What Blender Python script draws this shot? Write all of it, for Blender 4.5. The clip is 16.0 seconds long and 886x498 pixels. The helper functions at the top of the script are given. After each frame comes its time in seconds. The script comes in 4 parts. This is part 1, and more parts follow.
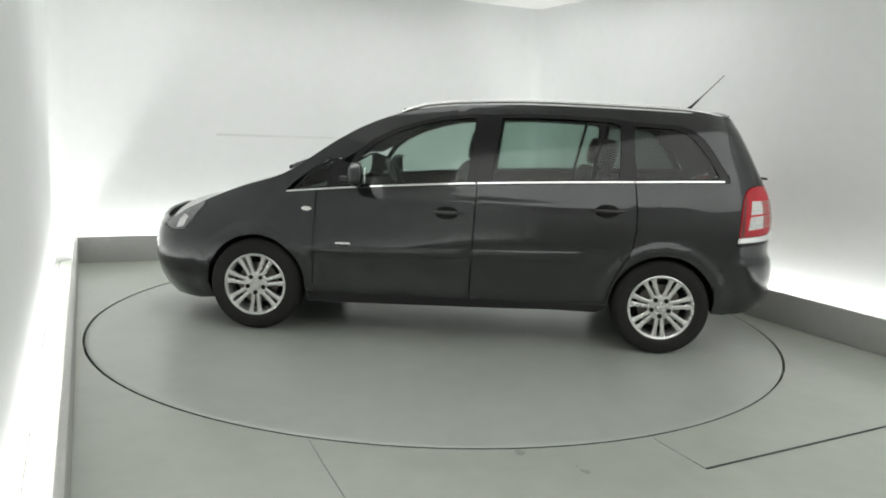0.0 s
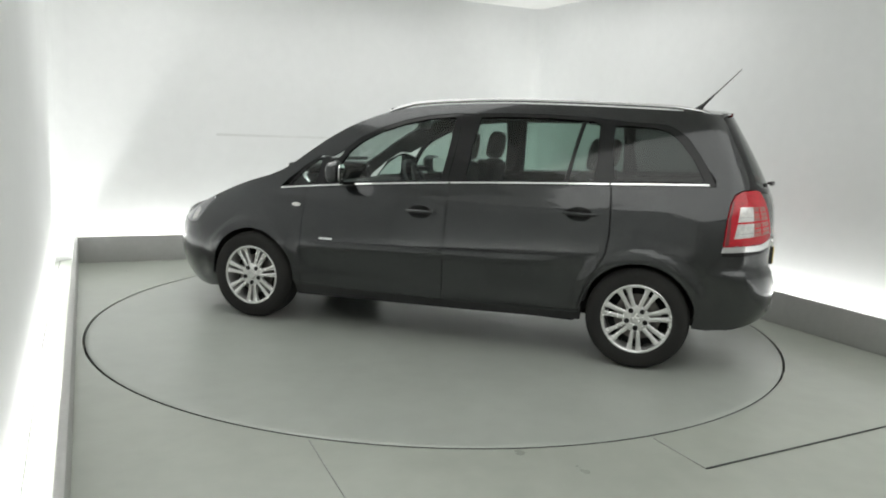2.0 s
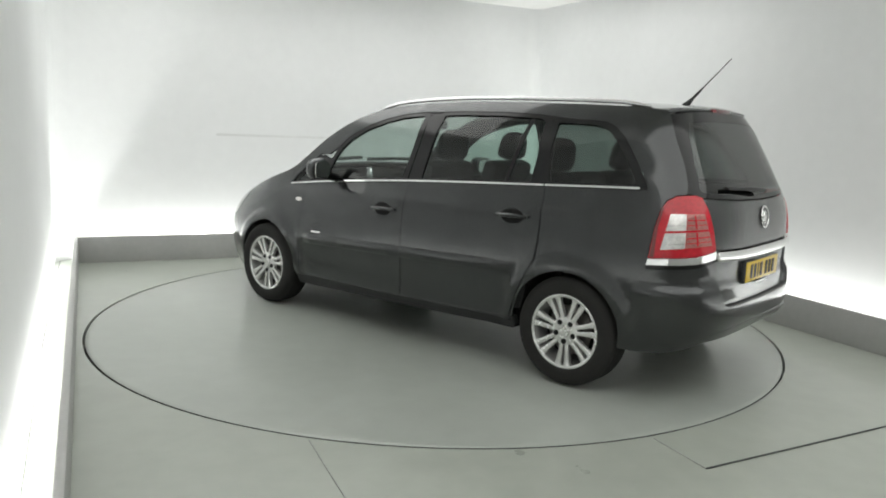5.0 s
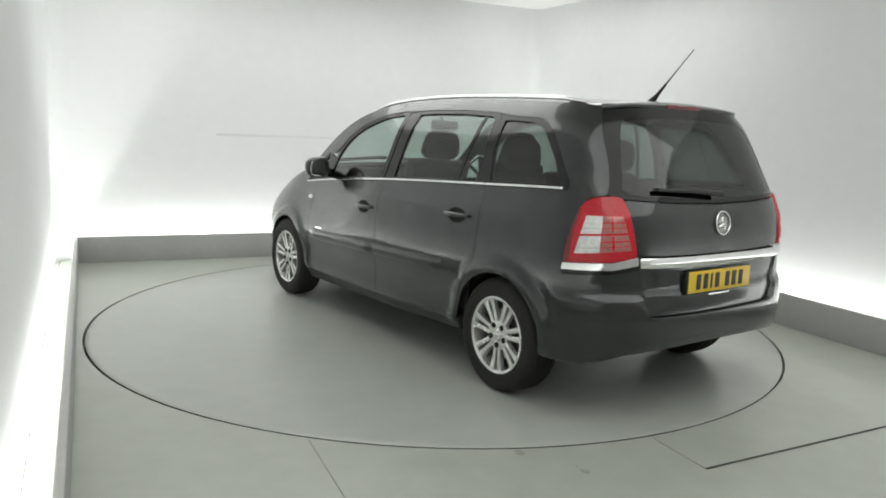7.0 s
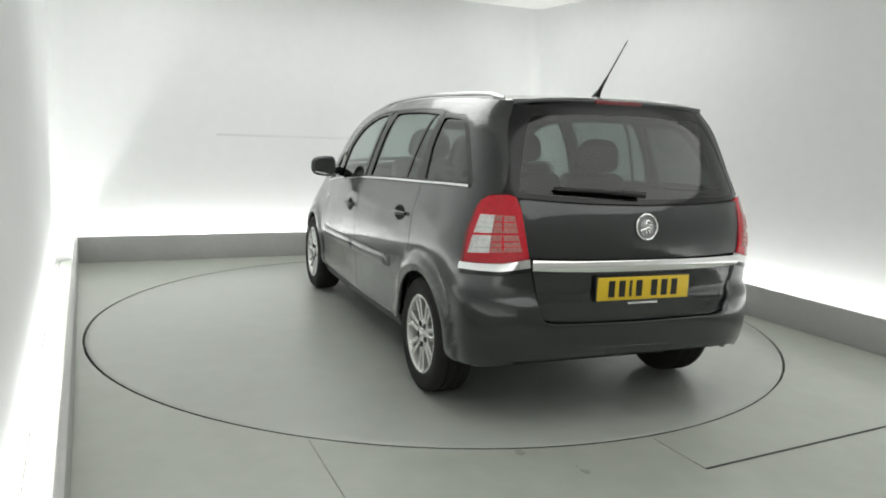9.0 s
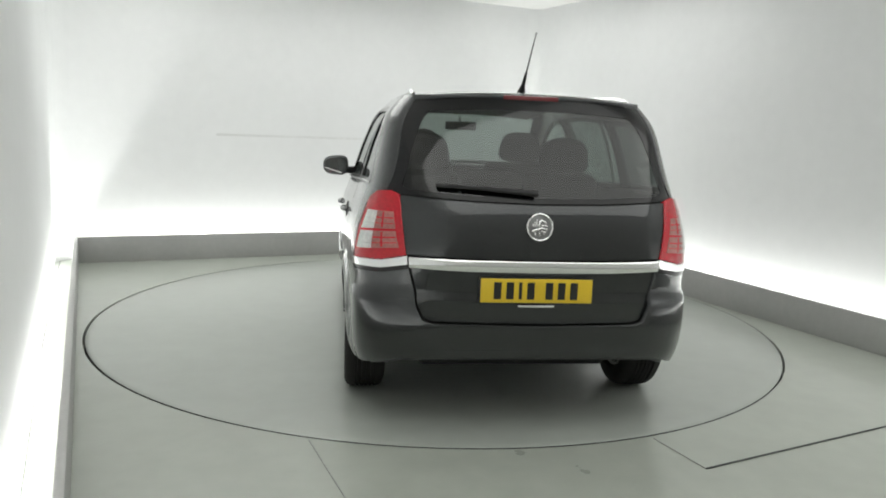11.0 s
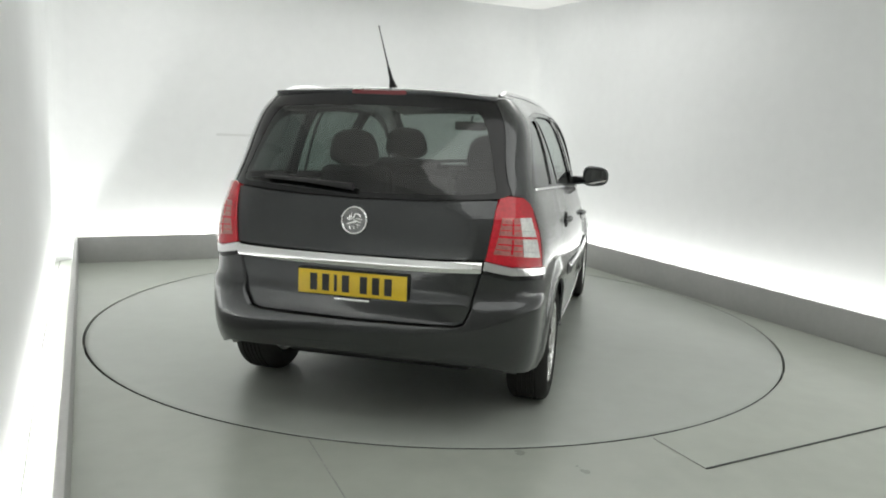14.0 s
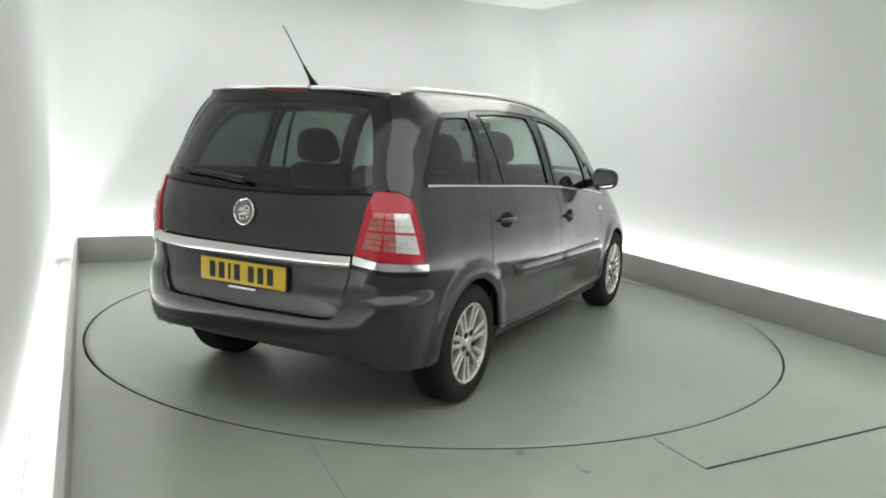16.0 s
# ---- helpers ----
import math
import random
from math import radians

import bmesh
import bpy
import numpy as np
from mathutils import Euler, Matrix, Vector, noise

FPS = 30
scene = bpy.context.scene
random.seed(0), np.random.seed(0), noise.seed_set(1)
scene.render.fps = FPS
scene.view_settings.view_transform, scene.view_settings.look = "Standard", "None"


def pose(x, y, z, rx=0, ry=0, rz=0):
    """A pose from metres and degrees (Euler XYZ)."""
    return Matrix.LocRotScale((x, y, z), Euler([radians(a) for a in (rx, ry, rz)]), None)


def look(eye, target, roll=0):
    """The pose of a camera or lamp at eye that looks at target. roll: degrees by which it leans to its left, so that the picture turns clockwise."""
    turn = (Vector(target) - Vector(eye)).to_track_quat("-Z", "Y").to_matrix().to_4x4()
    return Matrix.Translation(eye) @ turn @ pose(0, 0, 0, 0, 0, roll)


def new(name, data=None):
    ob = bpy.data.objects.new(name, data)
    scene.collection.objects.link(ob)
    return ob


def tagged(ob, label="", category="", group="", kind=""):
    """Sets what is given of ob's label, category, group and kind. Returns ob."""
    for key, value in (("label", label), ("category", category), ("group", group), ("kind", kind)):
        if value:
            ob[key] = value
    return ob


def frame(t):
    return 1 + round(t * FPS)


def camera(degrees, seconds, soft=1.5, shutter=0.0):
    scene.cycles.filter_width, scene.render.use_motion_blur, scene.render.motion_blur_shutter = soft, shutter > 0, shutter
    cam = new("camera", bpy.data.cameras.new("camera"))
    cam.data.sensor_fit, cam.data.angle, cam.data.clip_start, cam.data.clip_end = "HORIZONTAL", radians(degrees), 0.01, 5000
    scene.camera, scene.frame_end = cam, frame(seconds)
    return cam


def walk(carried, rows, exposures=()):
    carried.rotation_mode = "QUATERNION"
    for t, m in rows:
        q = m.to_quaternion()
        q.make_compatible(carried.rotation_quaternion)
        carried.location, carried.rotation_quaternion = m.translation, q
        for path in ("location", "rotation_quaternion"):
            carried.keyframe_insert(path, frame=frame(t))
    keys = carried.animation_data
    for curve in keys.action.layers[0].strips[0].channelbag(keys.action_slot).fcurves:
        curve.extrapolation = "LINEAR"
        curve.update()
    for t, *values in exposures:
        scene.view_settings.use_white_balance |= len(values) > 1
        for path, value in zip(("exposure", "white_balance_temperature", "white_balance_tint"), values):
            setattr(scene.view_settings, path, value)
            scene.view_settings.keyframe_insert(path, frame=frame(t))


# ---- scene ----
cam = camera(60.53, 16.0, soft=1.9)
EYE = (0.0, -5.638, 1.413)
PITCH, YAW = radians(9.086), radians(0.328)
AIM = (EYE[0] + math.sin(YAW) * math.cos(PITCH), EYE[1] + math.cos(YAW) * math.cos(PITCH), EYE[2] - math.sin(PITCH))
walk(cam, [(0, look(EYE, AIM, 2.317)), (16, look(EYE, AIM, 2.317))], [(0, 0.0), (16, 0.0)])

# the studio stands turned against the camera: u runs along the back wall, w towards it
TURN = 25.5
HALF, BACK, FRONT = 2.45, 2.80, -6.2      # kerb lines beside and behind the turntable; the open end
GAP, KERB, KERB_T, CEIL = 0.21, 0.25, 0.035, 2.86
RADIUS = 2.44


def room(u, w, z, rz=0.0):
    """A place in the studio's own axes."""
    return pose(0, 0, 0, 0, 0, TURN) @ pose(u, w, z, 0, 0, rz)


# ---------------------------------------------------------------- world and lamps
world = bpy.data.worlds.new("world")
scene.world = world
world.use_nodes = True
world.node_tree.nodes["Background"].inputs[0].default_value = (0.9, 0.95, 1.0, 1)
world.node_tree.nodes["Background"].inputs[1].default_value = 0.02


def lamp(name, m, sx, sy, watts, colour=(1, 1, 1)):
    data = bpy.data.lights.new(name, "AREA")
    data.shape, data.size, data.size_y, data.energy, data.color = "RECTANGLE", sx, sy, watts, colour
    ob = new(name, data)
    ob.matrix_world = m
    return ob


WHITE = (0.99, 1.0, 0.97)
LENGTH_SIDE = BACK - FRONT
# light strips on the floor of the trough behind each kerb, shining up the walls
lamp("strip_light_back", room(0, BACK + 0.12, 0.03) @ pose(0, 0, 0, 180, 0, 0), 2 * HALF, 0.08, 38, WHITE)
lamp("strip_light_right", room(HALF + 0.13, -1.6, 0.03) @ pose(0, 0, 0, 180, 0, 90), 8.7, 0.08, 68, WHITE)
lamp("strip_light_left", room(-HALF - 0.170, -1.6, 0.03) @ pose(0, 0, 0, 180, 0, 90), 8.7, 0.06, 72, WHITE)
# lit ceiling panel over the turntable, and an added fill lamp over the open end
lamp("ceiling_panel_light", room(0, 0.95, CEIL - 0.06), 4.4, 2.6, 56, WHITE)
lamp("front_fill_light", room(0.2, -4.3, CEIL - 0.06), 4.6, 3.4, 56, WHITE)


# ---------------------------------------------------------------- materials
def material(name, colour, rough=0.5, metal=0.0, coat=0.0, grain=None, bump=0.0, bump_scale=200.0, spec=0.5, coat_ior=1.5):
    """A principled surface; grain: (scale, amount, scale, amount) varies the colour at two scales."""
    m = bpy.data.materials.new(name)
    m.use_nodes = True
    nt = m.node_tree
    b = nt.nodes["Principled BSDF"]
    b.inputs["Base Color"].default_value = (*colour, 1)
    b.inputs["Roughness"].default_value = rough
    b.inputs["Metallic"].default_value = metal
    b.inputs["Coat Weight"].default_value = coat
    b.inputs["Coat Roughness"].default_value = 0.065
    b.inputs["Coat IOR"].default_value = coat_ior
    b.inputs["Specular IOR Level"].default_value = spec
    co = nt.nodes.new("ShaderNodeTexCoord")
    if grain:
        last = None
        for i in range(0, len(grain), 2):
            tex = nt.nodes.new("ShaderNodeTexNoise")
            tex.inputs["Scale"].default_value = grain[i]
            tex.inputs["Detail"].default_value = 4
            nt.links.new(co.outputs["Object"], tex.inputs["Vector"])
            rng = nt.nodes.new("ShaderNodeMapRange")
            rng.inputs["From Min"].default_value, rng.inputs["From Max"].default_value = 0.3, 0.7
            rng.inputs["To Min"].default_value, rng.inputs["To Max"].default_value = 1 - grain[i + 1], 1 + grain[i + 1]
            nt.links.new(tex.outputs["Fac"], rng.inputs["Value"])
            if last is None:
                last = rng.outputs[0]
            else:
                mul = nt.nodes.new("ShaderNodeMath")
                mul.operation = "MULTIPLY"
                nt.links.new(last, mul.inputs[0])
                nt.links.new(rng.outputs[0], mul.inputs[1])
                last = mul.outputs[0]
        mix = nt.nodes.new("ShaderNodeVectorMath")
        mix.operation = "SCALE"
        mix.inputs[0].default_value = colour
        nt.links.new(last, mix.inputs["Scale"])
        nt.links.new(mix.outputs[0], b.inputs["Base Color"])
        rr = nt.nodes.new("ShaderNodeMath")
        rr.operation = "MULTIPLY"
        rr.inputs[1].default_value = rough
        nt.links.new(last, rr.inputs[0])
        nt.links.new(rr.outputs[0], b.inputs["Roughness"])
    if bump:
        tex = nt.nodes.new("ShaderNodeTexNoise")
        tex.inputs["Scale"].default_value = bump_scale
        nt.links.new(co.outputs["Object"], tex.inputs["Vector"])
        bp = nt.nodes.new("ShaderNodeBump")
        bp.inputs["Strength"].default_value = bump
        bp.inputs["Distance"].default_value = 0.002
        nt.links.new(tex.outputs["Fac"], bp.inputs["Height"])
        nt.links.new(bp.outputs[0], b.inputs["Normal"])
    return m


def glass_material(name, tint, rough=0.0, gloss=0.055):
    """Thin car glass: clear transmission of a tint, with a gloss by Fresnel."""
    m = bpy.data.materials.new(name)
    m.use_nodes = True
    nt = m.node_tree
    nt.nodes.clear()
    out = nt.nodes.new("ShaderNodeOutputMaterial")
    mix = nt.nodes.new("ShaderNodeMixShader")
    tr = nt.nodes.new("ShaderNodeBsdfTransparent")
    gl = nt.nodes.new("ShaderNodeBsdfGlossy")
    lw = nt.nodes.new("ShaderNodeLayerWeight")
    pw = nt.nodes.new("ShaderNodeMath")
    pw.operation = "POWER"
    pw.inputs[1].default_value = 3.6
    nt.links.new(lw.outputs["Facing"], pw.inputs[0])
    fr = nt.nodes.new("ShaderNodeMath")
    fr.operation = "MULTIPLY_ADD"
    fr.inputs[1].default_value, fr.inputs[2].default_value = 0.85, gloss
    nt.links.new(pw.outputs[0], fr.inputs[0])
    tr.inputs[0].default_value = (*tint, 1)
    gl.inputs["Roughness"].default_value = rough
    nt.links.new(fr.outputs[0], mix.inputs[0])
    nt.links.new(tr.outputs[0], mix.inputs[1])
    nt.links.new(gl.outputs[0], mix.inputs[2])
    nt.links.new(mix.outputs[0], out.inputs[0])
    return m


WALL = material("white_wall_paint", (0.80, 0.81, 0.81), 0.55, grain=(0.8, 0.02, 9, 0.012), bump=0.05, bump_scale=60)
CEILING = material("white_ceiling_paint", (0.82, 0.82, 0.81), 0.7, grain=(1.2, 0.02, 14, 0.01))
FLOOR = material("grey_floor_paint", (0.405, 0.43, 0.383), 0.30, grain=(0.9, 0.07, 7, 0.045), bump=0.05, bump_scale=90)
DISC = material("grey_turntable_paint", (0.41, 0.435, 0.40), 0.30, grain=(0.7, 0.06, 6, 0.04))
KERB_FACE = material("grey_kerb_board", (0.42, 0.42, 0.41), 0.5, grain=(2, 0.05, 20, 0.03))
# near black that paints the shade down in the turntable's gap
GAP_DARK = material("dark_gap", (0.02, 0.021, 0.02), 0.8, grain=(6, 0.2, 40, 0.2))
SEAM = material("dark_seam_filler", (0.05, 0.052, 0.05), 0.7, grain=(3, 0.4, 30, 0.3))
SHADE_GREY = material("pale_shade_grey", (0.71, 0.716, 0.71), 0.6, grain=(2, 0.08, 30, 0.05))
FAINT = material("faint_grey_seam", (0.33, 0.338, 0.322), 0.6, grain=(3, 0.25, 30, 0.2))
BACK_WALL = material("added_front_wall_grey", (0.50, 0.50, 0.49), 0.7, grain=(1, 0.05, 10, 0.03))


# ---------------------------------------------------------------- mesh helpers
def link_bm(name, bm, mat, parent=None, smooth=False):
    me = bpy.data.meshes.new(name)
    bmesh.ops.recalc_face_normals(bm, faces=bm.faces[:])
    bm.to_mesh(me)
    bm.free()
    me.materials.append(mat)
    if smooth:
        for p in me.polygons:
            p.use_smooth = True
        me.set_sharp_from_angle(angle=radians(40))
    ob = new(name, me)
    if parent is not None:
        ob.parent = parent
    return ob


def part(name, bm, mat, parent, label="", smooth=True):
    ob = link_bm(name, bm, mat, parent, smooth)
    if label:
        ob["label"] = label
    return ob


def box(bm, x0, y0, z0, x1, y1, z1, bevel=0.0, m=None):
    """Adds a block between two corners, its edges rounded."""
    r = bmesh.ops.create_cube(bm, size=1)
    vs = r["verts"]
    for v in vs:
        v.co = Vector(((x0 + x1) / 2 + v.co.x * (x1 - x0), (y0 + y1) / 2 + v.co.y * (y1 - y0), (z0 + z1) / 2 + v.co.z * (z1 - z0)))
    made = vs
    if bevel:
        es = list({e for v in vs for e in v.link_edges})
        r2 = bmesh.ops.bevel(bm, geom=es, offset=bevel, segments=2, affect="EDGES", profile=0.5)
        made = list({v for f in r2["faces"] for v in f.verts} | {v for v in vs if v.is_valid})
    if m is not None:
        for v in made:
            v.co = m @ v.co
    return made


def tube(bm, pts, radius, sides=8, closed=False):
    """A round bar along a line of points; radius may be a list."""
    pts = [Vector(p) for p in pts]
    n = len(pts)
    rings = []
    for i, p in enumerate(pts):
        a = pts[(i - 1) % n] if (closed or i > 0) else p
        b = pts[(i + 1) % n] if (closed or i < n - 1) else p
        d = (b - a).normalized()
        s = d.cross(Vector((0, 0, 1)))
        if s.length < 1e-3:
            s = d.cross(Vector((0, 1, 0)))
        s.normalize()
        k = s.cross(d)
        r = radius[i] if isinstance(radius, (list, tuple)) else radius
        rings.append([bm.verts.new(p + (s * math.cos(t) + k * math.sin(t)) * r) for t in [2 * math.pi * j / sides for j in range(sides)]])
    for i in range(n if closed else n - 1):
        a, b = rings[i], rings[(i + 1) % n]
        for j in range(sides):
            bm.faces.new((a[j], a[(j + 1) % sides], b[(j + 1) % sides], b[j]))
    if not closed:
        bm.faces.new(rings[0][::-1])
        bm.faces.new(rings[-1])


def lathe(bm, profile, sides=64, m=None, closed=False):
    """Turns (radius, height) pairs about z."""
    rings = []
    for r, z in profile:
        ring = []
        for j in range(sides):
            t = 2 * math.pi * j / sides
            co = Vector((r * math.cos(t), r * math.sin(t), z))
            ring.append(bm.verts.new(m @ co if m is not None else co))
        rings.append(ring)
    k = len(rings)
    for i in range(k if closed else k - 1):
        a, b = rings[i], rings[(i + 1) % k]
        for j in range(sides):
            bm.faces.new((a[j], a[(j + 1) % sides], b[(j + 1) % sides], b[j]))
    return rings


# ---------------------------------------------------------------- the studio
def rounded_outline(u0, w0, u1, w1, r, seg=8):
    """A rectangle's outline in the studio's axes, its corners rounded, anticlockwise."""
    pts = []
    for cu, cw, a0 in ((u1 - r, w1 - r, 0), (u0 + r, w1 - r, 90), (u0 + r, w0 + r, 180), (u1 - r, w0 + r, 270)):
        for i in range(seg + 1):
            a = radians(a0 + 90 * i / seg)
            pts.append((cu + r * math.cos(a), cw + r * math.sin(a)))
    return pts


def place(ob, m=None):
    ob.matrix_world = m if m is not None else room(0, 0, 0)
    return ob


def build_studio():
    u0, u1, w1 = -HALF - GAP, HALF + GAP, BACK + GAP
    # floor sheet with the round pit of the turntable
    bm = bmesh.new()
    n = 128
    inner = [bm.verts.new((RADIUS * math.cos(2 * math.pi * i / n), RADIUS * math.sin(2 * math.pi * i / n), 0)) for i in range(n)]
    outer = []
    for i in range(n):
        a = 2 * math.pi * i / n
        c, s = math.cos(a), math.sin(a)
        lim = []
        if c > 1e-6: lim.append((u1 + 0.1) / c)
        if c < -1e-6: lim.append((u0 - 0.1) / c)
        if s > 1e-6: lim.append((w1 + 0.1) / s)
        if s < -1e-6: lim.append((FRONT - 0.1) / s)
        k = min(lim)
        outer.append(bm.verts.new((k * c, k * s, 0)))
    low = [bm.verts.new((v.co.x, v.co.y, -0.06)) for v in inner]
    base = [bm.verts.new((v.co.x * 0.98, v.co.y * 0.98, -0.06)) for v in inner]
    for i in range(n):
        j = (i + 1) % n
        bm.faces.new((inner[i], outer[i], outer[j], inner[j]))
        bm.faces.new((low[i], inner[i], inner[j], low[j]))
        bm.faces.new((base[i], low[i], low[j], base[j]))
    floor = link_bm("floor", bm, FLOOR)
    # corners of the sheet
    bm = bmesh.new()
    box(bm, u0 - 0.1, FRONT - 0.1, -0.2, u1 + 0.1, w1 + 0.1, -0.10)
    slab = link_bm("floor_slab", bm, GAP_DARK)
    place(tagged(floor, "pale grey-green painted studio floor, slightly glossy", "floor", kind="structure"))
    place(tagged(slab, "slab under the turntable pit, in the black of the gap's shade", "floor", kind="structure"))

    # walls, as one bent sheet a side with thickness, round corners at the back
    r, th = 0.16, 0.08
    ring = rounded_outline(u0, FRONT, u1, w1, r)
    half = len(ring) // 4
    corner_r, corner_l = ring[0:half], ring[half:2 * half]
    paths = {
        "wall_right": [(u1, FRONT)] + corner_r[: half // 2 + 1],
        "wall_back": corner_r[half // 2:] + corner_l[: half // 2 + 1],
        "wall_left": corner_l[half // 2:] + [(u0, FRONT)],
    }
    labels = {"wall_right": "white painted studio side wall washed by kerb lighting",
              "wall_back": "white painted studio back wall with a faint panel line",
              "wall_left": "white painted studio side wall beside the camera"}
    for nm, path in paths.items():
        bm = bmesh.new()
        rows = []
        for i, p in enumerate(path):
            a = Vector(path[max(i - 1, 0)])
            b = Vector(path[min(i + 1, len(path) - 1)])
            d = (b - a).normalized()
            nrm = Vector((d.y, -d.x))
            q = Vector(p) + nrm * th
            rows.append([bm.verts.new((p[0], p[1], -0.05)), bm.verts.new((p[0], p[1], CEIL)), bm.verts.new((q.x, q.y, CEIL)), bm.verts.new((q.x, q.y, -0.05))])
        for a, b in zip(rows, rows[1:]):
            for k in range(4):
                bm.faces.new((a[k], a[(k + 1) % 4], b[(k + 1) % 4], b[k]))
        bm.faces.new(rows[0]); bm.faces.new(rows[-1][::-1])
        ob = link_bm(nm, bm, WALL, smooth=True)
        place(tagged(ob, labels[nm], "wall", kind="structure"))
    # unseen wall added at the open end; its grey sets the car's reflections
    bm = bmesh.new()
    box(bm, u0, FRONT - 0.1, -0.05, u1, FRONT, CEIL)
    place(tagged(link_bm("added_front_wall", bm, BACK_WALL), "unseen grey wall added behind the camera for the car's reflections", "wall", kind="structure"))
    bm = bmesh.new()
    box(bm, u0 - 0.1, FRONT - 0.1, CEIL, u1 + 0.1, w1 + 0.1, CEIL + 0.1)
    place(tagged(link_bm("ceiling", bm, CEILING), "white ceiling of the photo studio", "ceiling", kind="structure"))

    # kerb boards round three sides
    def kerb(nm, m, length, label):
        bm = bmesh.new()
        box(bm, -length / 2, 0, 0.0, length / 2, KERB_T, KERB, 0.006)
        ob = link_bm(nm, bm, KERB_FACE, smooth=True)
        place(tagged(ob, label, "kerb", kind="structure"), m)
    kerb("kerb_back", room(0.022, BACK, 0.0), 2 * HALF + 0.045, "low grey kerb board hiding the back strip light")
    kerb("kerb_right", room(HALF + 0.021, 0, 0.0, -90.3) @ pose(-(BACK + FRONT) / 2 - 0.017, 0, 0), LENGTH_SIDE + 0.03, "low grey kerb board hiding the side strip light")
    kerb("kerb_left", room(-HALF, BACK, 0.0, 89.5) @ pose(-LENGTH_SIDE / 2 + 0.017, 0, 0), LENGTH_SIDE + 0.03, "low grey kerb board beside the camera wall")

    # seams between floor plates
    def seam(nm, a, b, wide=0.006, mat=SEAM):
        bm = bmesh.new()
        a, b = Vector(a), Vector(b)
        d = (b - a).normalized()
        s = Vector((-d.y, d.x)) * wide / 2
        lo = [bm.verts.new((*(p), 0.001)) for p in (a - s, b - s, b + s, a + s)]
        hi = [bm.verts.new((*(p), 0.004)) for p in (a - s, b - s, b + s, a + s)]
        bm.faces.new(hi)
        bm.faces.new(lo[::-1])
        for k in range(4):
            bm.faces.new((lo[k], lo[(k + 1) % 4], hi[(k + 1) % 4], hi[k]))
        place(tagged(link_bm(nm, bm, mat), "thin dark seam between painted floor plates", "floor seam", kind="structure"))
    seam("floor_seam_1", (-1.53, -1.93), (-1.56, -2.95), 0.004, FAINT)
    seam("floor_seam_2", (-0.014, -2.47), (-0.018, -2.81), 0.003, FAINT)
    seam("floor_seam_3", (-0.018, -2.81), (1.6, -2.755), 0.010)
    # grey arcs that close stretches of the gap round the turntable
    for k, (a0, a1) in enumerate(((-64, -31), (-10, 32))):
        bm = bmesh.new()
        rings = []
        n = 60
        for i in range(n + 1):
            a = radians(a0 + (a1 - a0) * i / n - TURN)
            thin = 0.004 * min(1.0, 6 * min(i, n - i) / n)
            rings.append([bm.verts.new((q * math.cos(a), q * math.sin(a), z)) for q, z in ((RADIUS - 0.006 - thin, -0.03), (RADIUS - 0.006 - thin, -0.003), (RADIUS, -0.002), (RADIUS, -0.03))])
        for a, b in zip(rings, rings[1:]):
            for q in range(3):
                bm.faces.new((a[q], a[q + 1], b[q + 1], b[q]))
        place(tagged(link_bm("gap_filler_%d" % (k + 1), bm, FAINT), "grey arc closing part of the gap round the turntable", "floor seam", kind="structure"))
    # thin dark tube that stands for a joint at the foot of the side wall
    bm = bmesh.new()
    tube(bm, [(-2.606, 2.72, 0.045), (-2.630, 1.25, 0.045), (-2.654, -0.22, 0.045)], 0.003, 8)
    place(tagged(link_bm("wall_joint", bm, SEAM), "thin dark joint line along the wall foot", "trim", kind="structure"))
    # slim strip on the back wall, greyer to paint the shade above a panel line
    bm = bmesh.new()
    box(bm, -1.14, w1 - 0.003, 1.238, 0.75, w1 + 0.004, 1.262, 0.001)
    place(tagged(link_bm("wall_shade_strip", bm, SHADE_GREY), "slim pale grey strip painting the shade above a back wall panel line", "trim", kind="structure"))


def build_turntable():
    disc = new("turntable")
    tagged(disc, "round grey painted turntable set flush in the floor", "turntable")
    bm = bmesh.new()
    lathe(bm, [(0.0005, 0.0), (0.8, 0.0), (1.6, 0.0), (RADIUS - 0.050, 0.0), (RADIUS - 0.050, -0.05), (0.0005, -0.05)], 160)
    part("deck", bm, DISC, disc, "grey painted steel deck")
    bm = bmesh.new()
    lathe(bm, [(RADIUS - 0.050, 0.0), (RADIUS - 0.018, 0.0), (RADIUS - 0.016, -0.0012), (RADIUS - 0.016, -0.05), (RADIUS - 0.050, -0.05)], 160, closed=True)
    part("edge_ring", bm, DISC, disc, "painted edge ring")
    # added black ring, so the disc's side reads as shade in the gap
    bm = bmesh.new()
    lathe(bm, [(RADIUS - 0.0155, -0.0014), (RADIUS - 0.0125, -0.0024), (RADIUS - 0.0125, -0.045), (RADIUS - 0.0155, -0.045)], 160, closed=True)
    part("edge_shade_ring", bm, GAP_DARK, disc, "black ring added to darken the gap round the edge")
    return disc


build_studio()
turntable = build_turntable()

# ---------------------------------------------------------------- car materials
PAINT = material("dark_grey_metallic_paint", (0.036, 0.038, 0.040), 0.28, metal=1.0, coat=1.0, grain=(900, 0.08, 3, 0.02), coat_ior=1.58)
BLACK_TRIM = material("black_plastic_trim", (0.015, 0.015, 0.016), 0.45, grain=(8, 0.08, 300, 0.1), bump=0.08, bump_scale=500)
GLOSS_BLACK = material("gloss_black_trim", (0.009, 0.009, 0.010), 0.12, grain=(4, 0.05), spec=0.42)
UNDER = material("underbody_black", (0.008, 0.008, 0.008), 0.9, grain=(5, 0.2, 60, 0.2))
